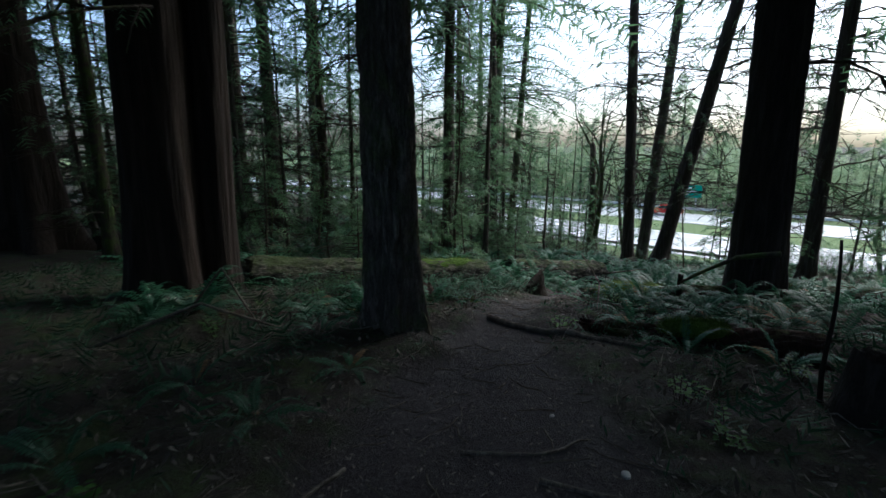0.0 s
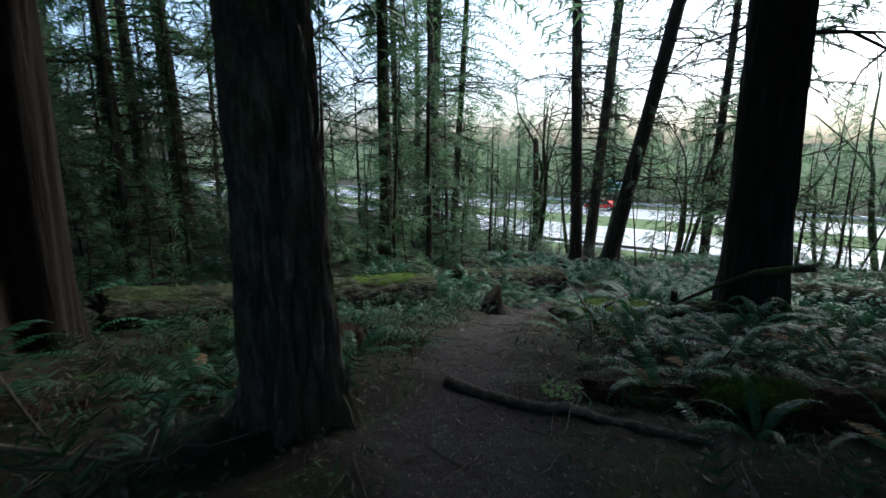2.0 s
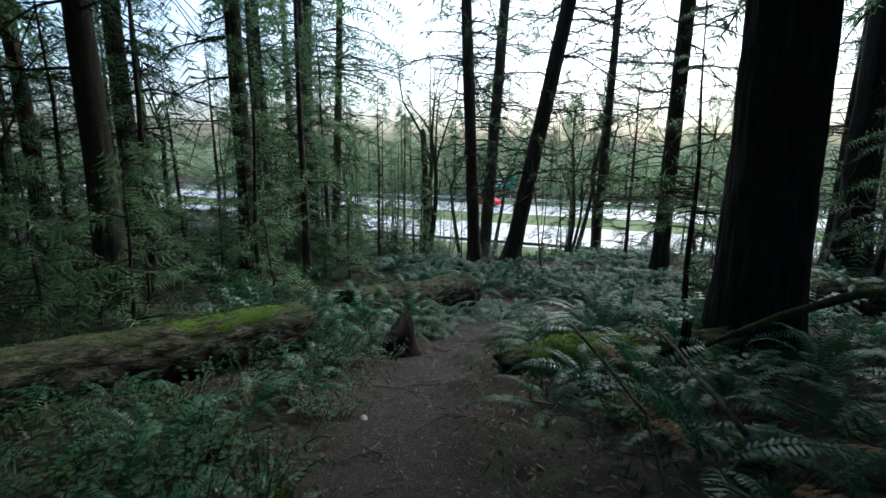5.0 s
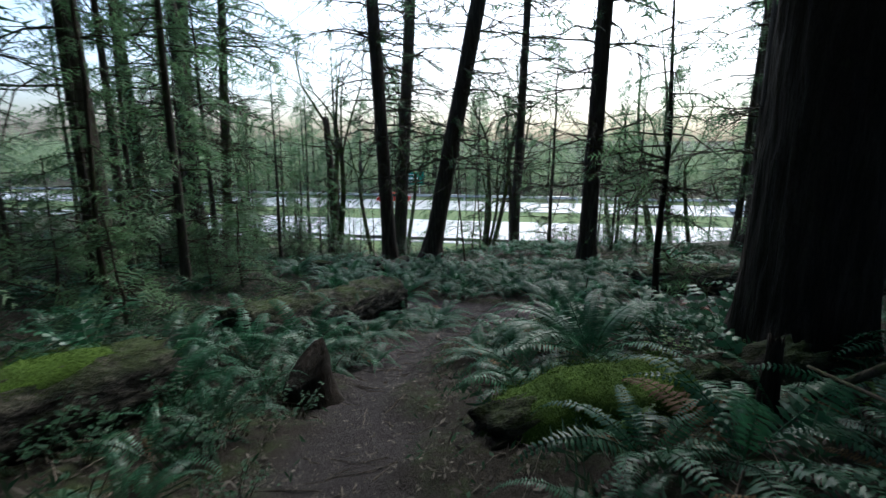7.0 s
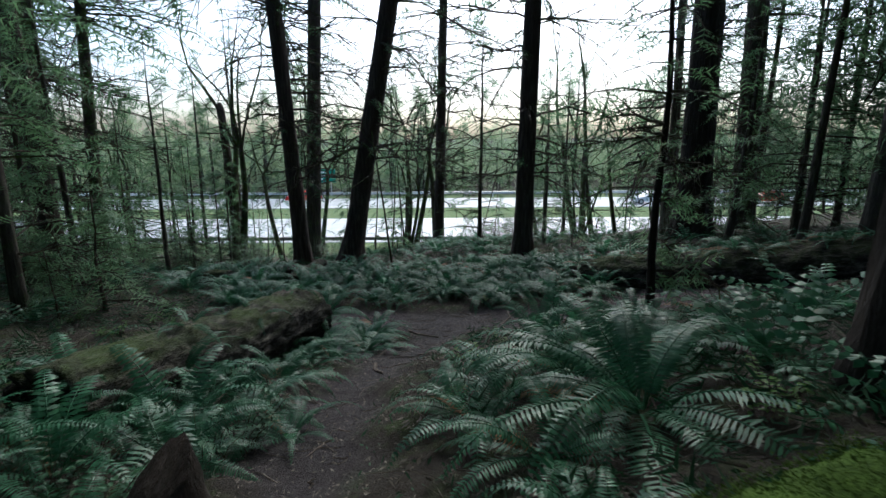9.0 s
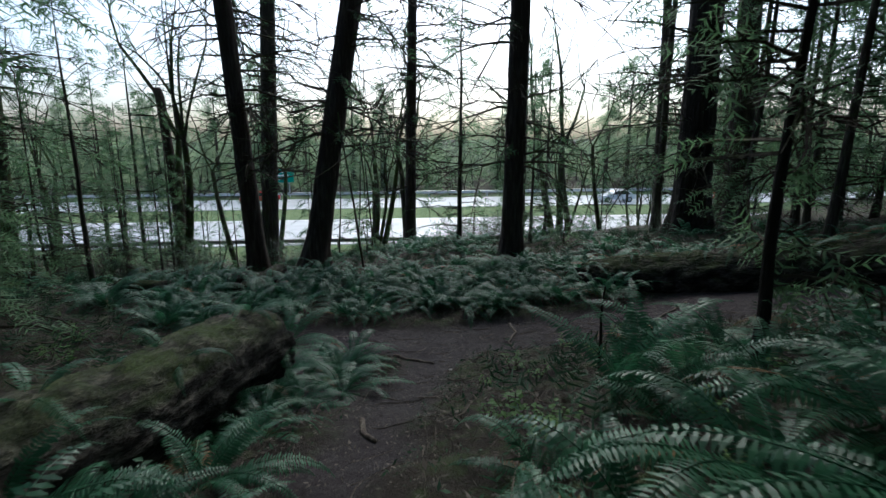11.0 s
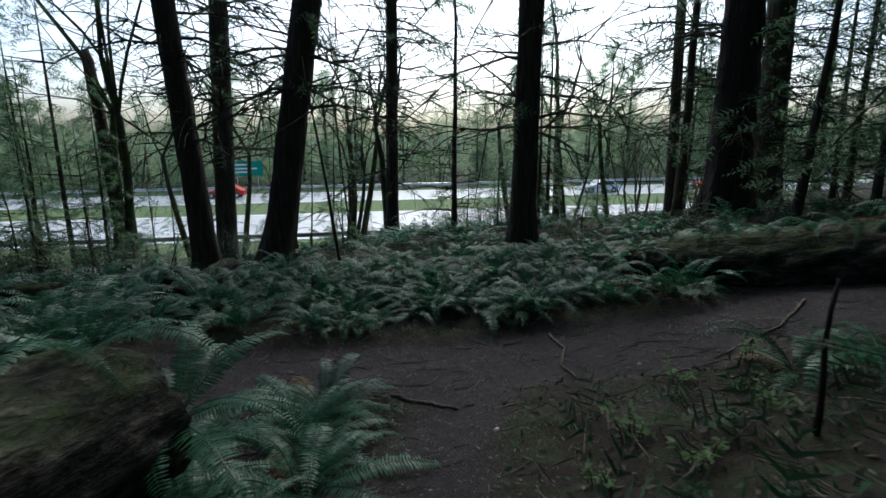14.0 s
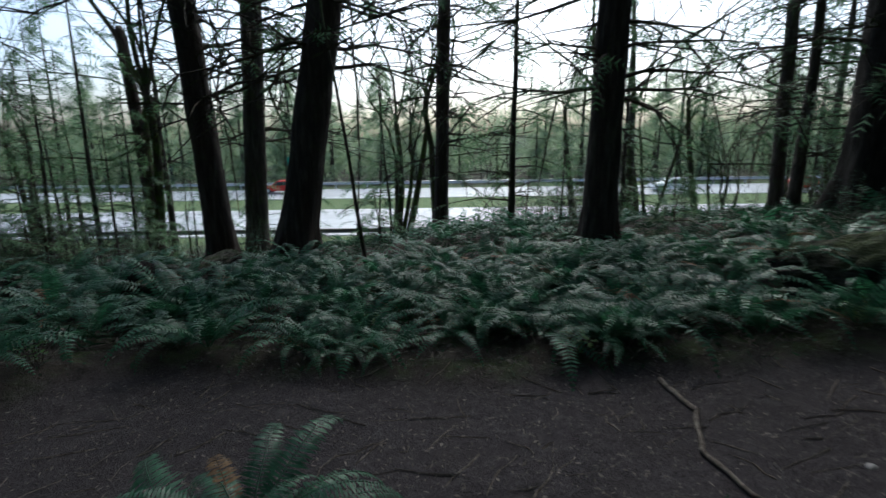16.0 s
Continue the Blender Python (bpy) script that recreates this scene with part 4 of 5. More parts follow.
def stick(name, pts, r, label, category, mat=None, lift=0.02, segs=6):
    b = Build()
    fine = []
    for (x0, y0), (x1, y1) in zip(pts, pts[1:]):
        for i in range(6):
            x, y = x0 + (x1 - x0) * i / 6, y0 + (y1 - y0) * i / 6
            fine.append((x, y))
    fine.append(pts[-1])
    P = [(x + 0.02 * noise.noise((x * 4, y * 4, 1)), y + 0.02 * noise.noise((x * 4, y * 4, 7)), LG(x, y) + lift) for x, y in fine]
    b.tube(P, [r * (1 - 0.5 * i / len(P)) * (1 + 0.2 * noise.noise((i * 0.9, r * 99, 0))) for i in range(len(P))], segs)
    return tagged(part(name, b, mat or DEADWOOD, None, "", True), label, category)


stick("fallen_branch", [(0.56, 5.7), (1.29, 5.02), (1.98, 4.42)], 0.045, "weathered grey branch lying beside the path", "branch", lift=0.03)
stick("tree_root", [(9.75, 15.4), (9.35, 14.95), (8.8, 14.72), (8.45, 14.3)], 0.023, "pale bare root snaking over the earth", "root")
stick("tree_root", [(7.15, 15.6), (7.35, 15.25), (7.35, 14.95)], 0.025, "thin root on the bare earth", "root")
stick("fallen_branch", [(5.05, 13.55), (4.85, 13.25), (4.78, 13.0)], 0.03, "short broken branch at the path edge", "branch")
stick("fallen_branch", [(0.1, 2.55), (0.55, 2.55), (0.9, 2.75)], 0.013, "thin curved twig on the path", "branch")
stick("fallen_branch", [(0.5, 2.3), (0.95, 2.15), (1.3, 1.9)], 0.015, "thin root across the path", "root")
stick("fallen_branch", [(-0.5, 2.2), (-0.72, 1.75)], 0.012, "pale thin stick among ferns", "branch", lift=0.12)
stick("fallen_branch", [(11.4, 12.9), (10.4, 13.0), (9.4, 13.4)], 0.02, "thin root over the dark earth", "root")
stick("fallen_branch", [(8.1, 11.9), (7.2, 11.5), (6.4, 11.6)], 0.022, "stick lying among ferns", "branch", lift=0.1)


def pole(name, pts, r, label, category, mat=None):
    b = Build()
    fine = [Vector(a).lerp(Vector(c), i / 5) for a, c in zip(pts, pts[1:]) for i in range(5)] + [Vector(pts[-1])]
    b.tube([p + Vector((noise.noise(p * 2), noise.noise(p * 2 + Vector((9, 0, 0))), 0)) * 0.03 for p in fine], [r * (1 - 0.6 * i / len(fine)) for i in range(len(fine))], 6)
    return tagged(part(name, b, mat or TWIG, None, "", True), label, category)


pole("fallen_branch", [(1.99, 5.95, -0.15), (3.17, 7.55, -0.50)], 0.013, "long bare branch propped among ferns", "branch", TWIG)
pole("fallen_branch", [(4.5, 6.45, -0.02), (4.2, 6.9, -0.16), (4.0, 7.25, -0.42), (3.75, 7.6, -0.75)], 0.045, "mossy branch leaning on the root of a tree", "branch", BARK_MOSSY)
pole("fallen_branch", [(1.95, 6.1, -0.85), (2.15, 6.55, -0.45), (2.0, 7.0, -0.12)], 0.014, "thin bent branch arching over ferns", "branch", DEADWOOD)
pole("fallen_branch", [(-3.2, 4.2, -0.4), (-2.2, 4.3, 0.0), (-1.3, 4.6, -0.45)], 0.022, "thin arched dead branch", "branch", DEADWOOD)
pole("fallen_branch", [(-2.8, 4.8, -0.5), (-2.3, 5.0, 0.15), (-1.8, 4.8, -0.5)], 0.018, "thin arched dead branch", "branch", DEADWOOD)
pole("dead_sapling", [(2.8, 3.35, -0.75), (2.82, 3.4, 0.1), (2.78, 3.42, 0.75)], 0.022, "thin dead sapling beside a stump", "sapling", DARK_WOOD)
pole("dead_sapling", [(7.4, 12.5, LG(7.4, 12.5) - 0.05), (7.46, 12.52, -1.95)], 0.02, "slim dead broken sapling beside the path", "sapling", DARK_WOOD)


pole("dead_sapling", [(10.16, 20.26, LG(10.16, 20.26) - 0.1), (10.0, 20.4, -2.0), (9.8, 20.62, 0.2)], 0.035, "thin leafless sapling rising from the fern bank", "sapling", TWIG)


# ---------------------------------------------------------------- litter on the floor
def litter(n, mat, label, lo, hi, w0, w1, size, flat=0.25):
    X, Y = rng.uniform(lo[0], hi[0], n), rng.uniform(lo[1], hi[1], n)
    w = trodden(X, Y)
    ok = (w > w0) & (w < w1)
    X, Y = X[ok], Y[ok]
    Z = surface(X, Y)[0] + 0.006
    m = len(X)
    a, L = rng.uniform(0, 6.283, m), rng.uniform(*size, m)
    d = np.stack([np.cos(a), np.sin(a), rng.normal(0, flat, m)], 1) * L[:, None]
    s = np.stack([-np.sin(a), np.cos(a), rng.normal(0, flat, m)], 1) * (L * rng.uniform(0.12, 0.45, m))[:, None]
    p = np.stack([X, Y, Z + np.abs(d[:, 2])], 1)
    V = np.stack([p - d, p + s, p + d, p - s], 1).reshape(-1, 3)
    b = Build()
    b.add(V, np.arange(4 * m).reshape(-1, 4))
    return tagged(part("leaf_litter", b, mat), label, "leaf litter", kind="stuff")


litter(60000, LITTER, "small brown leaves and bark flakes strewn on earth", (-2.5, 0.5), (11.5, 18.5), -5, 0.3, (0.005, 0.022))
litter(50000, LITTER, "dead leaves and fern scraps under the plants", (-5, 0.5), (12, 20), 0.1, 3.2, (0.01, 0.045), 0.5)
litter(26000, SALAL, "fallen green needles and leaf scraps on the floor", (-5, 0.5), (12, 20), -0.1, 2.2, (0.01, 0.035), 0.6)


def twigs(n, lo, hi, keep, label):
    b = Build()
    k = 0
    while k < n:
        x, y = rng.uniform(lo[0], hi[0]), rng.uniform(lo[1], hi[1])
        w = float(trodden(x, y))
        if not keep(w):
            continue
        a, L = rng.uniform(0, 6.283), rng.uniform(0.06, 0.45) * (1.8 if w > 0.3 else 1)
        P = []
        for i in range(4):
            q = (i / 3 - 0.5) * L
            xx, yy = x + math.cos(a) * q + rng.normal(0, 0.012), y + math.sin(a) * q + rng.normal(0, 0.012)
            P.append((xx, yy, LG(xx, yy) + (0.006 if w < 0.1 else 0.01 + 0.1 * rng.random())))
        r = rng.uniform(0.002, 0.008)
        b.tube(P, [r, r, r * 0.8, r * 0.5], 4, False)
        k += 1
    return tagged(part("twigs", b, DEADWOOD), label, "twigs", kind="stuff")


twigs(600, (-2.5, 0.5), (11.5, 18), lambda w: w < 0.25, "thin broken twigs lying on the bare earth")
twigs(700, (-5, 0.5), (12, 20), lambda w: 0.1 < w < 3, "dead twigs tangled over the forest floor")


def pebble(x, y, r):
    b = bmesh.new()
    bmesh.ops.create_icosphere(b, subdivisions=2, radius=1)
    for v in b.verts:
        v.co *= 1 + 0.22 * noise.noise(v.co * 1.4 + Vector((x, y, 0)))
    me = bpy.data.meshes.new("stone")
    b.to_mesh(me)
    b.free()
    me.materials.append(STONE)
    o = new("stone", me)
    o.matrix_basis = pose(x, y, LG(x, y) + r * 0.15, 0, 0, x * 77) @ Matrix.Diagonal((r, r * 0.75, r * 0.45, 1))
    tagged(o, "pale rounded stone half sunk in the path", "stone", "stones on the path")


for x, y, r in ((0.28, 1.72, 0.055), (-0.1, 1.95, 0.03), (1.0, 2.4, 0.035), (0.75, 3.1, 0.025), (1.1, 8.3, 0.045), (7.0, 14.3, 0.03), (9.1, 14.0, 0.03)):
    pebble(x, y, r)


# ---------------------------------------------------------------- the wood around
def clear_of(x, y, gap):
    return float(trodden(x, y)) > gap


TALL = [make_conifer("conifer_tree", 20, 0.26, 5.0, 3.4, 32, 6, 1.15, "tall dark conifer with dead lower branches in the wood", "tree", (rng.normal(0, 0.012), rng.normal(0, 0.012)), 36, 1.2, 2.4, b, None, at_ground(*p), coarse=True, group="conifers of the wood", own_branches=False)
        for b, p in ((BARK, (-7.5, 17.5)), (BARK_GREY, (-2.4, 19.0)), (BARK_MOSSY, (-12.5, 15.0)))]
# added trees, mostly out of view, that keep sky light off the floor
SHADE = [make_conifer("conifer_tree", 21, 0.32, 3.5, 4.8, 60, 16, 1.4, "tall conifer with a heavy dark crown, added to block sky light", "tree", (0, 0), 0, 1.2, 2.0, BARK, None, at_ground(*p), coarse=True, group="conifers with heavy crowns")
         for p in ((-7.0, -3.0), (7.5, -2.5))]
MID = [make_conifer("hemlock_tree", h, r, c, rch, nl, 9, sp, "young hemlock with fine drooping green foliage", "tree", (rng.normal(0, 0.02), rng.normal(0, 0.02)), 6, 0.6, 1.1, BARK_GREY, None, at_ground(*p), group="young hemlocks", own_branches=False)
       for h, r, c, rch, nl, sp, p in ((10, 0.10, 0.8, 2.1, 52, 0.6, (-5.5, 13.5)), (7.5, 0.08, 0.6, 1.7, 46, 0.5, (-1.6, 15.8)), (13, 0.12, 1.4, 2.5, 58, 0.72, (0.6, 21.0)))]
SAP = [make_conifer("conifer_sapling", h, r, c, rch, nl, 8, 0.4, "thin young conifer with sparse feathery branches", "tree", (rng.normal(0, 0.03), rng.normal(0, 0.03)), 5, 0.4, 0.6, TWIG, None, at_ground(*p), group="conifer saplings", own_branches=False)
       for h, r, c, rch, nl, p in ((5.5, 0.04, 0.8, 0.9, 28, (4.6, 27.0)), (4.2, 0.03, 0.4, 0.85, 26, (6.5, 28.5)), (7.0, 0.05, 1.6, 1.0, 30, (8.0, 33.5)))]
BARE = [make_bare_tree("maple_tree", h, r, "leafless mossy maple with forking limbs", "tree", st, BARK_MOSSY, sp, at_ground(*p), lv, 4, "bare mossy maples", sl)
        for h, r, st, sp, lv, sl, p in ((11, 0.13, 2, 0.34, 60, 0.07, (18.0, 30.0)), (9, 0.08, 2, 0.30, 160, 0.10, (-0.5, 25.0)), (13, 0.16, 1, 0.36, 60, 0.1, (22.0, 24.0)))]
FORK = make_bare_tree("alder_tree", 15, 0.26, "dark alder forking into upright limbs by the road", "tree", 2, BARK_MOSSY, 0.22, at_ground(26.1, 24.3, 40), 0, 4, "", 0.10, 0.42)


def scatter(protos, n, area, gap, smin, smax, avoid=()):
    k = tries = 0
    while k < n and tries < n * 60:
        tries += 1
        x, y = area()
        if not clear_of(x, y, gap) or any(math.hypot(x - a, y - b) < r for a, b, r in avoid):
            continue
        if x * NX + y * NY > 41:
            continue
        copy_thing(protos[k % len(protos)], at_ground(x, y, rng.uniform(0, 360), rng.uniform(smin, smax)))
        k += 1


def sector(az0, az1, d0, d1, ox=0.0, oy=0.0):
    """A place drawn from a fan about (ox, oy); azimuth in degrees, clockwise from straight ahead."""
    def draw():
        a, d = radians(rng.uniform(az0, az1)), math.sqrt(rng.uniform(d0 * d0, d1 * d1))
        return ox + d * math.sin(a), oy + d * math.cos(a)
    return draw


UNDER = [make_conifer("evergreen_shrub", h, 0.03, 0.15, rch, 28, 6, 0.38, "feathery evergreen shrub under the trees", "shrub", (rng.normal(0, 0.06), rng.normal(0, 0.06)), 0, 0.4, 0.6, TWIG, None, at_ground(*p), group="evergreen shrubs", coarse=True)
         for h, rch, p in ((2.4, 1.25, (-1.2, 13.0)), (1.7, 1.1, (0.6, 14.6)))]
# dense wood left of the path
scatter(TALL, 18, sector(-45, 6, 16, 42), 3.5, 0.8, 1.2)
scatter(TALL, 8, sector(-85, -40, 12, 30), 3.5, 0.8, 1.2)
scatter(MID, 34, sector(-34, 7, 14, 36), 3.0, 0.55, 1.15)
scatter(MID, 7, sector(-60, -28, 10, 26), 3.5, 0.7, 1.2)
scatter(BARE, 8, sector(-30, 9, 16, 38), 3.5, 0.6, 1.0)
scatter(SAP, 18, sector(-30, 9, 11, 36), 2.2, 0.6, 1.3)
scatter(UNDER, 52, sector(-32, 12, 11, 30), 2.4, 0.6, 1.25)
# thin growth straight ahead, down to the road
scatter(SAP, 14, sector(5, 36, 26, 46), 4, 0.7, 1.15)
scatter(BARE, 3, sector(10, 30, 33, 46), 4, 0.45, 0.7)
scatter(MID, 13, sector(4, 36, 31, 46), 4, 0.4, 0.8)
scatter(UNDER, 34, sector(4, 40, 26, 42), 4, 0.45, 0.8)
# trees towards the right
scatter(BARE, 9, sector(36, 66, 27, 46), 4, 0.55, 0.95)
scatter(SAP, 14, sector(34, 80, 22, 46), 4, 0.7, 1.2)
scatter(MID, 22, sector(36, 88, 25, 46), 4, 0.45, 0.9)
scatter(UNDER, 26, sector(34, 72, 22, 42), 4, 0.5, 0.85)
scatter(TALL, 12, sector(58, 105, 22, 46), 5, 0.8, 1.15)
for k, (x, y, s) in enumerate(((14.8, 21.2, 0.85), (16.6, 19.6, 0.75), (1.7, 19.5, 0.95), (2.9, 23.6, 0.9), (0.3, 17.2, 0.75), (16.2, 11.6, 0.9), (19.0, 12.4, 0.9), (14.6, 7.6, 1.0), (21.5, 13.0, 0.8),
                              (5.0, 28.6, 0.6), (6.7, 28.2, 0.75), (8.4, 30.6, 0.4), (-9.6, 14.2, 1.0), (-12.0, 12.0, 1.0), (-6.6, 12.3, 0.8), (5.4, 26.0, 0.75), (7.2, 30.0, 0.65), (13.2, 31.5, 0.55), (20.5, 21.5, 0.8), (17.6, 13.7, 1.25), (20.6, 17.0, 1.2), (18.6, 10.3, 1.3), (22.4, 11.2, 1.3), (25.5, 15.5, 1.2))):
    copy_thing(MID[k % 3], at_ground(x, y, 77 * k, s))
for k, (x, y, s) in enumerate(((-14.5, 11.0, 1.0), (-11.5, 16.5, 1.0), (-7.1, 10.4, 0.55), (-16, 15, 1.0))):
    copy_thing(TALL[k % 3], at_ground(x, y, 50 * k, s))
# trees added so that their unseen crowns close over the path and shade it
HIGH = make_conifer("conifer_tree", 21, 0.25, 8.0, 6.2, 72, 18, 1.5, "tall straight conifer with a high spreading crown, added to shade the path", "tree", (0.006, 0.004), 16, 2.0, 2.2, BARK_GREY, None, at_ground(-2.0, 14.8), coarse=True, group="conifers with high crowns", own_branches=False)
for x, y, s in ((0.2, 18.6, 1.0), (9.3, 7.4, 1.0), (12.4, 8.2, 1.1), (8.6, 3.6, 1.0), (3.9, 1.2, 1.0), (15.6, 10.2, 1.0)):
    copy_thing(HIGH, at_ground(x, y, 61 * x, s))
# added light blockers, mostly unseen, behind the walker and to the side
scatter(SHADE, 26, sector(100, 275, 6, 26), 4.2, 0.85, 1.15)
scatter(SHADE, 6, sector(-100, -60, 9, 26), 4.2, 0.85, 1.15)
for x, y in ((-6.0, 0.5), (-7.8, 4.0), (-4.8, -3.2), (5.4, -0.8), (7.0, 2.6), (-10.5, 1.5), (0.5, -6.5), (10.5, 4.5), (13.5, 2.5), (17.5, 6.0), (9.0, 0.5), (19.5, 9.0), (22.5, 4.0), (24.5, 9.5)):
    copy_thing(SHADE[0], at_ground(x, y, x * 40, 1.0))

# the thin sapling close to the path and the broken snag
make_conifer("conifer_sapling", 5.5, 0.055, 1.6, 1.5, 30, 9, 0.3, "thin dark sapling with drooping branches close to the path", "tree", (-0.008, 0.01), 14, 0.6, 1.1, DARK_WOOD, None, at_ground(7.28, 11.06), own_branches=False)
SNAG = Build()
SNAG.tube([(0.45, -0.1, -0.3), (0.2, 0.0, 0.8), (0.05, 0, 2.5), (0.0, 0, 5), (-0.12, 0, 7.6), (-0.14, 0.02, 7.9)], [0.30, 0.24, 0.21, 0.19, 0.17, 0.09], 12)
make_conifer("dead_snag", 8.0, 0.24, 7.4, 0.3, 0, 0, 0.3, "dead snag with its top broken off", "tree", (0.0, 0.0), 14, 2.5, 1.0, BARK, None, at_ground(9.8, 32.6), SNAG.mesh("trunk", BARK, True))
make_conifer("conifer_tree", 13, 0.14, 6.0, 1.6, 40, 8, 0.4, "slim young conifer with sparse side branches", "tree", (0.012, 0.0), 20, 1.5, 1.2, BARK_GREY, None, at_ground(11.0, 35.0))

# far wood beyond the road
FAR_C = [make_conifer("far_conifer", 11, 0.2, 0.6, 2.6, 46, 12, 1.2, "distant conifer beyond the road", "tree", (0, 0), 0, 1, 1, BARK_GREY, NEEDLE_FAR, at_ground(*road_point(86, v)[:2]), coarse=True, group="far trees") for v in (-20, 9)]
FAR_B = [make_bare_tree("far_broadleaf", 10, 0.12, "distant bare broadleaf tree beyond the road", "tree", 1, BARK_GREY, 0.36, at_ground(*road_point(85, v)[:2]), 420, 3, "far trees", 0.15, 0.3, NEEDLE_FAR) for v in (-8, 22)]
FAR_S = [make_bare_tree("far_bush", 4.5, 0.05, "scrubby bush on the far road bank, leaf colour paled for haze", "shrub", 3, BARK_GREY, 0.5, at_ground(*road_point(80, v)[:2]), 220, 2, "far bushes", 0.5, 0.3, NEEDLE_FAR) for v in (-14, 16)]
for i in range(120):
    u, v = 81 + 22 * rng.random() ** 1.3, rng.uniform(-85, 75)
    x, y, _ = road_point(u, v)
    copy_thing((FAR_C + FAR_B)[int(rng.integers(4))], at_ground(x, y, rng.uniform(0, 360), rng.uniform(0.5, 1.1) * (1.25 if rng.random() < 0.2 else 1)))
for i in range(50):
    x, y, _ = road_point(rng.uniform(78.5, 82), rng.uniform(-70, 60))
    copy_thing(FAR_S[i % 2], at_ground(x, y, rng.uniform(0, 360), rng.uniform(0.5, 1.1)))


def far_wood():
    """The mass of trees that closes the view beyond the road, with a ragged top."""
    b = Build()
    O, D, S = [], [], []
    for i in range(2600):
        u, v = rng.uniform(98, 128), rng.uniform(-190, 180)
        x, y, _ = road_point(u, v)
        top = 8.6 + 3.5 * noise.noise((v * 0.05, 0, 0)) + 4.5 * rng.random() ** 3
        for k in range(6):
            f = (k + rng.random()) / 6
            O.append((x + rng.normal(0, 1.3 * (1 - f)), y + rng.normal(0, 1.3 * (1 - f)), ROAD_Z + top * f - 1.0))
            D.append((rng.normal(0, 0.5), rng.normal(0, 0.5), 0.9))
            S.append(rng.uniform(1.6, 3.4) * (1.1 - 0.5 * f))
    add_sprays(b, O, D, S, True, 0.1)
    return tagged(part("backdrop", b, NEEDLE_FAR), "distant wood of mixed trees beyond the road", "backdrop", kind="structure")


far_wood()


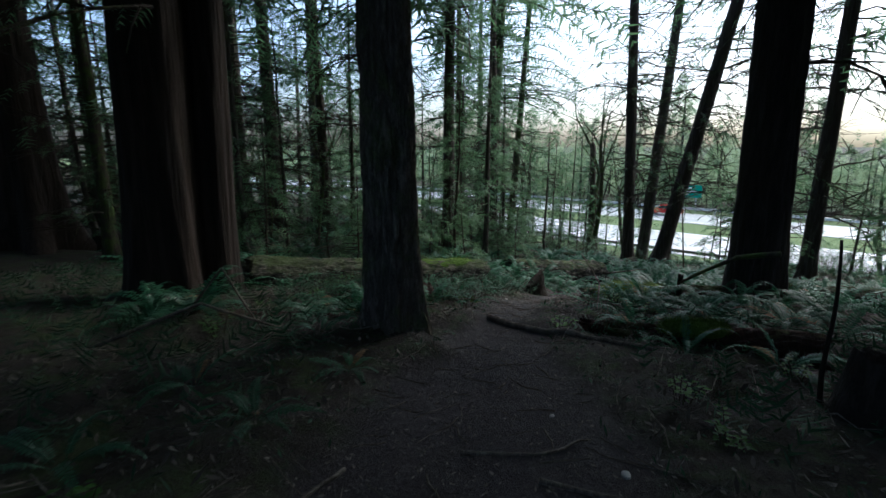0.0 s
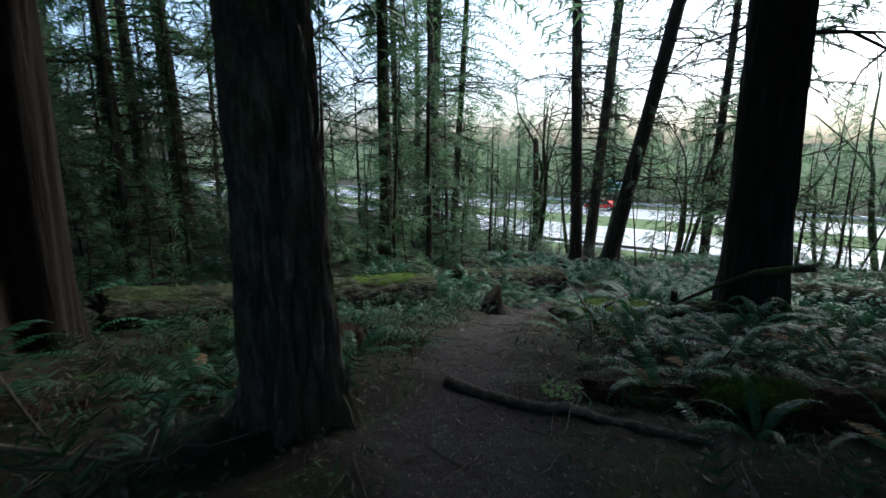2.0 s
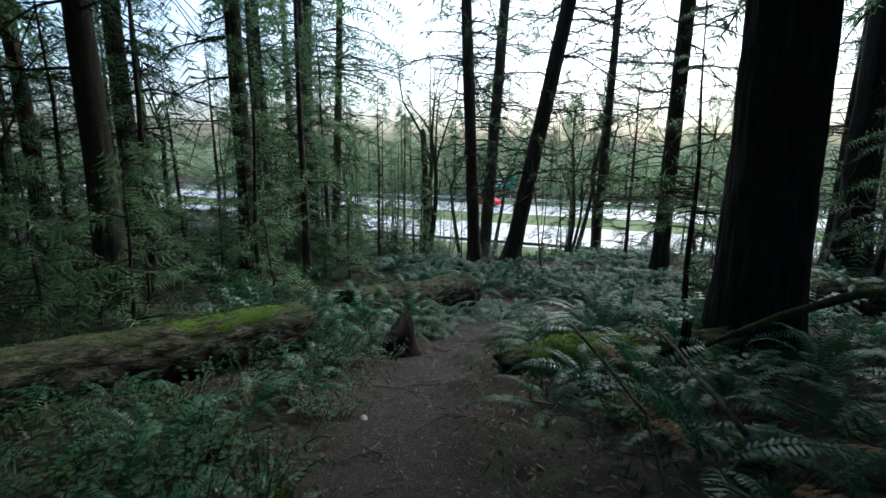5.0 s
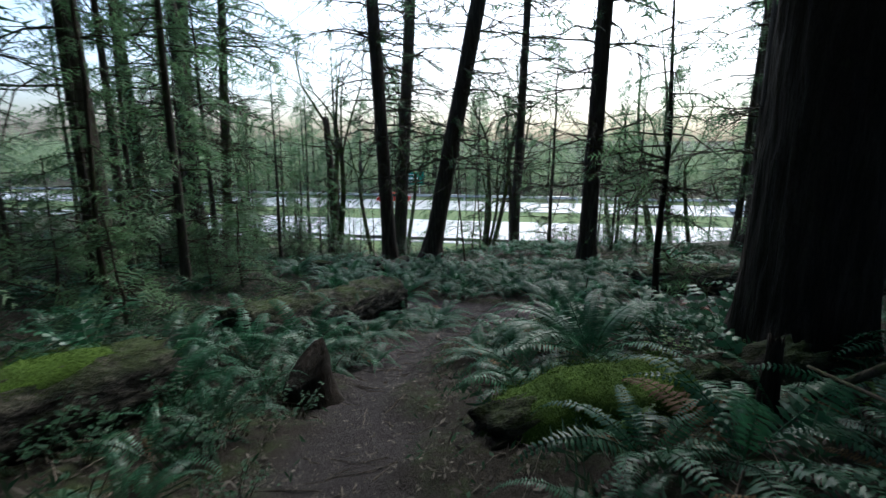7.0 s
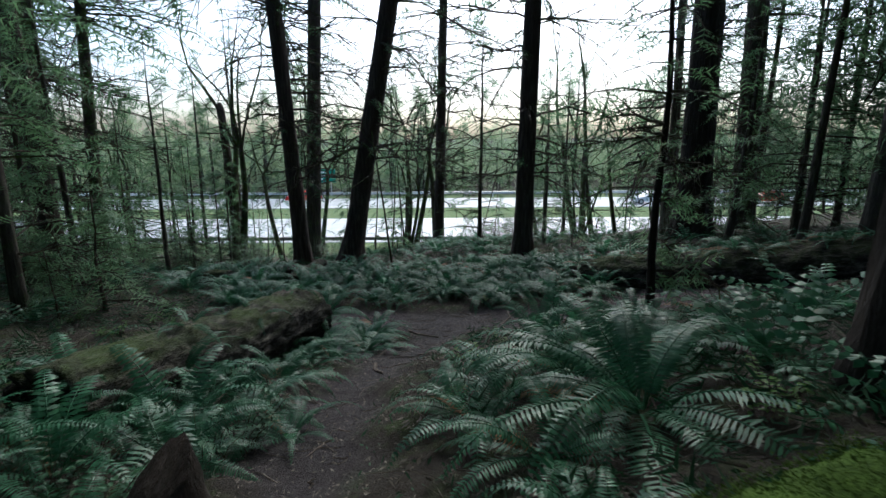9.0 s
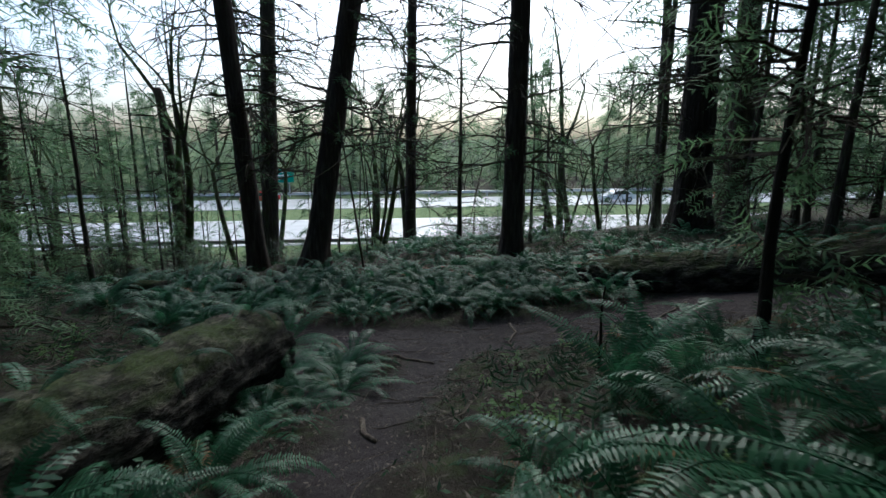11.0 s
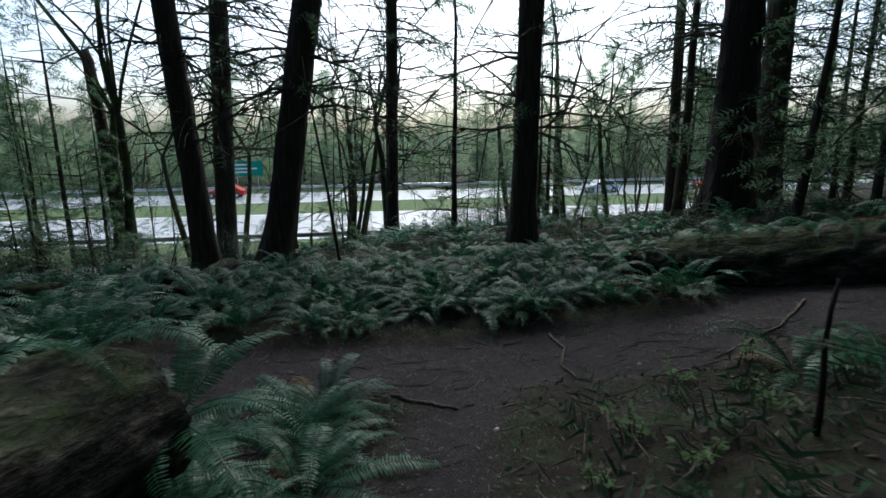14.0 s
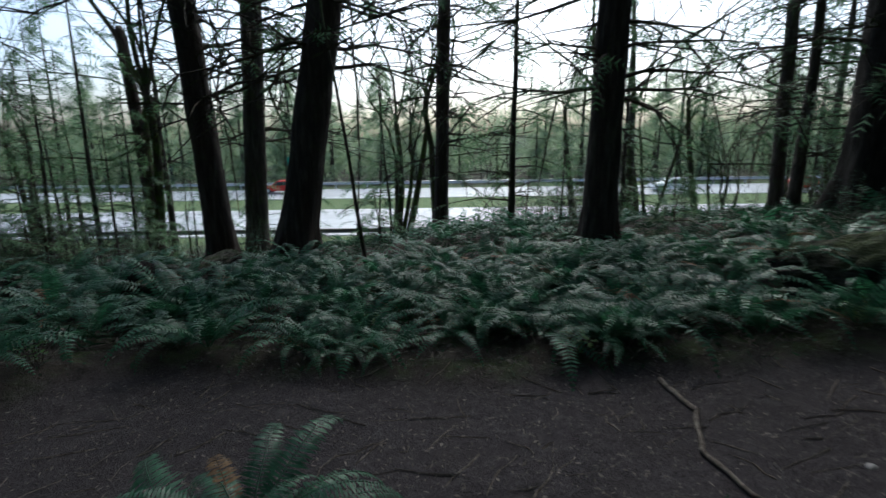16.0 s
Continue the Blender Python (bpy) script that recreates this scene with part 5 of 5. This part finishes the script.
# ---------------------------------------------------------------- on the road
def car(u, v, mat, label, length=4.5, width=1.8, height=1.45, tall=False, facing=1):
    """A saloon or a tall van: body, glass, wheels, lamps."""
    c = road_point(u, v, 0.05)
    ang = math.degrees(math.atan2(-NX, NY)) + (0 if facing > 0 else 180)
    t = thing("truck" if tall else "car", pose(c[0], c[1], c[2], 0, 0, ang), label, "truck" if tall else "car")
    L, W, H = length / 2, width / 2, height
    if tall:
        prof = [(-L, 0.45), (-L, H), (L * 0.55, H), (L * 0.58, H * 0.86), (L * 0.86, H * 0.84), (L * 0.98, H * 0.5), (L, 0.45)]
        glass = [(L * 0.62, H * 0.55), (L * 0.64, H * 0.78), (L * 0.82, H * 0.77), (L * 0.9, H * 0.55)]
    else:
        prof = [(-L, 0.35), (-L * 0.99, 0.85), (-L * 0.82, 0.95), (-L * 0.5, H), (L * 0.12, H), (L * 0.45, 0.95), (L * 0.93, 0.8), (L, 0.55), (L * 0.98, 0.3)]
        glass = [(-L * 0.70, 0.95), (-L * 0.46, H - 0.08), (L * 0.10, H - 0.08), (L * 0.36, 0.95)]
    b = Build()
    n = len(prof)
    rings = [(-W, 0.94), (-W * 0.93, 1.0), (W * 0.93, 1.0), (W, 0.94)]
    V = [(x * (0.99 if abs(y) == W else 1), y, 0.3 + (z - 0.3) * k) for y, k in rings for x, z in prof]
    F = [(r * n + i, r * n + (i + 1) % n, (r + 1) * n + (i + 1) % n, (r + 1) * n + i) for r in range(3) for i in range(n)]
    F += [tuple(range(n)), tuple(3 * n + i for i in range(n))[::-1]]
    b.add(V, F)
    part("body", b, mat, t)
    for side in (-1, 1):
        g = Build()
        g.add([(x, side * (W + 0.012), z) for x, z in glass] + [(x, side * (W - 0.02), z) for x, z in glass], [(0, 1, 2, 3), (7, 6, 5, 4), (0, 4, 5, 1), (1, 5, 6, 2), (2, 6, 7, 3), (3, 7, 4, 0)])
        part("window", g, CAR_GLASS, t)
        for x in (-L * 0.62, L * 0.62):
            w, rm = Build(), Build()
            w.tube([(x, side * (W - 0.2), 0.33), (x, side * (W + 0.02), 0.33)], [0.33, 0.33], 18)
            wheel = part("wheel", w, TYRE, t)
            rm.tube([(x, side * (W + 0.02), 0.33), (x, side * (W + 0.035), 0.33)], [0.2, 0.19], 14)
            part("rim", rm, RIM, wheel)
        for x, m_, nm in ((L * 0.97, LAMP_CLEAR, "headlight"), (-L * 0.985, LAMP_RED, "tail_light")):
            h = Build()
            h.box((x - 0.04, side * W * 0.72 - 0.14, 0.62), (x + 0.05, side * W * 0.72 + 0.14, 0.78))
            part(nm, h, m_, t)
    return t


car(69.2, 20.8, CAR_WHITE, "white saloon car on the far carriageway", facing=-1)
car(69.0, 35.0, CAR_RED, "red car on the far carriageway", facing=-1)
car(72.6, -23.3, CAR_RED, "red car driving beyond the grass median", facing=-1)


def road_sign(u, v):
    c = road_point(u, v)
    ang = math.degrees(math.atan2(-NX, NY))
    t = thing("road_sign", pose(c[0], c[1], c[2], 0, 0, ang), "green highway sign on two posts", "sign")
    for x in (-1.3, 1.3):
        p = Build()
        p.tube([(x, 0, -0.3), (x, 0, 3.6)], [0.07, 0.07], 8)
        part("post", p, STEEL, t)
    p = Build()
    p.box((-2.0, -0.12, 2.0), (2.0, -0.07, 3.9))
    pl = part("panel", p, SIGN_GREEN, t)
    for i, (x0, x1, z) in enumerate(((-1.6, 0.6, 3.35), (-1.6, 1.3, 2.85), (-1.6, 0.2, 2.4))):
        q = Build()
        q.box((x0, -0.14, z), (x1, -0.121, z + 0.2))
        part("text_bar", q, PAINT_LINE, pl)


road_sign(79.5, -22.5)

# taller bare maples and poplars standing against the sky by and beyond of the road
scatter([BARE[0], BARE[2]], 7, sector(8, 62, 32, 47), 5, 1.15, 1.6)
for i in range(34):
    x, y, _ = road_point(rng.uniform(83, 96), rng.uniform(-70, 60))
    copy_thing((FAR_C[0], FAR_B[0], FAR_C[1], FAR_B[1])[i % 4], at_ground(x, y, rng.uniform(0, 360), rng.uniform(1.25, 1.9)))
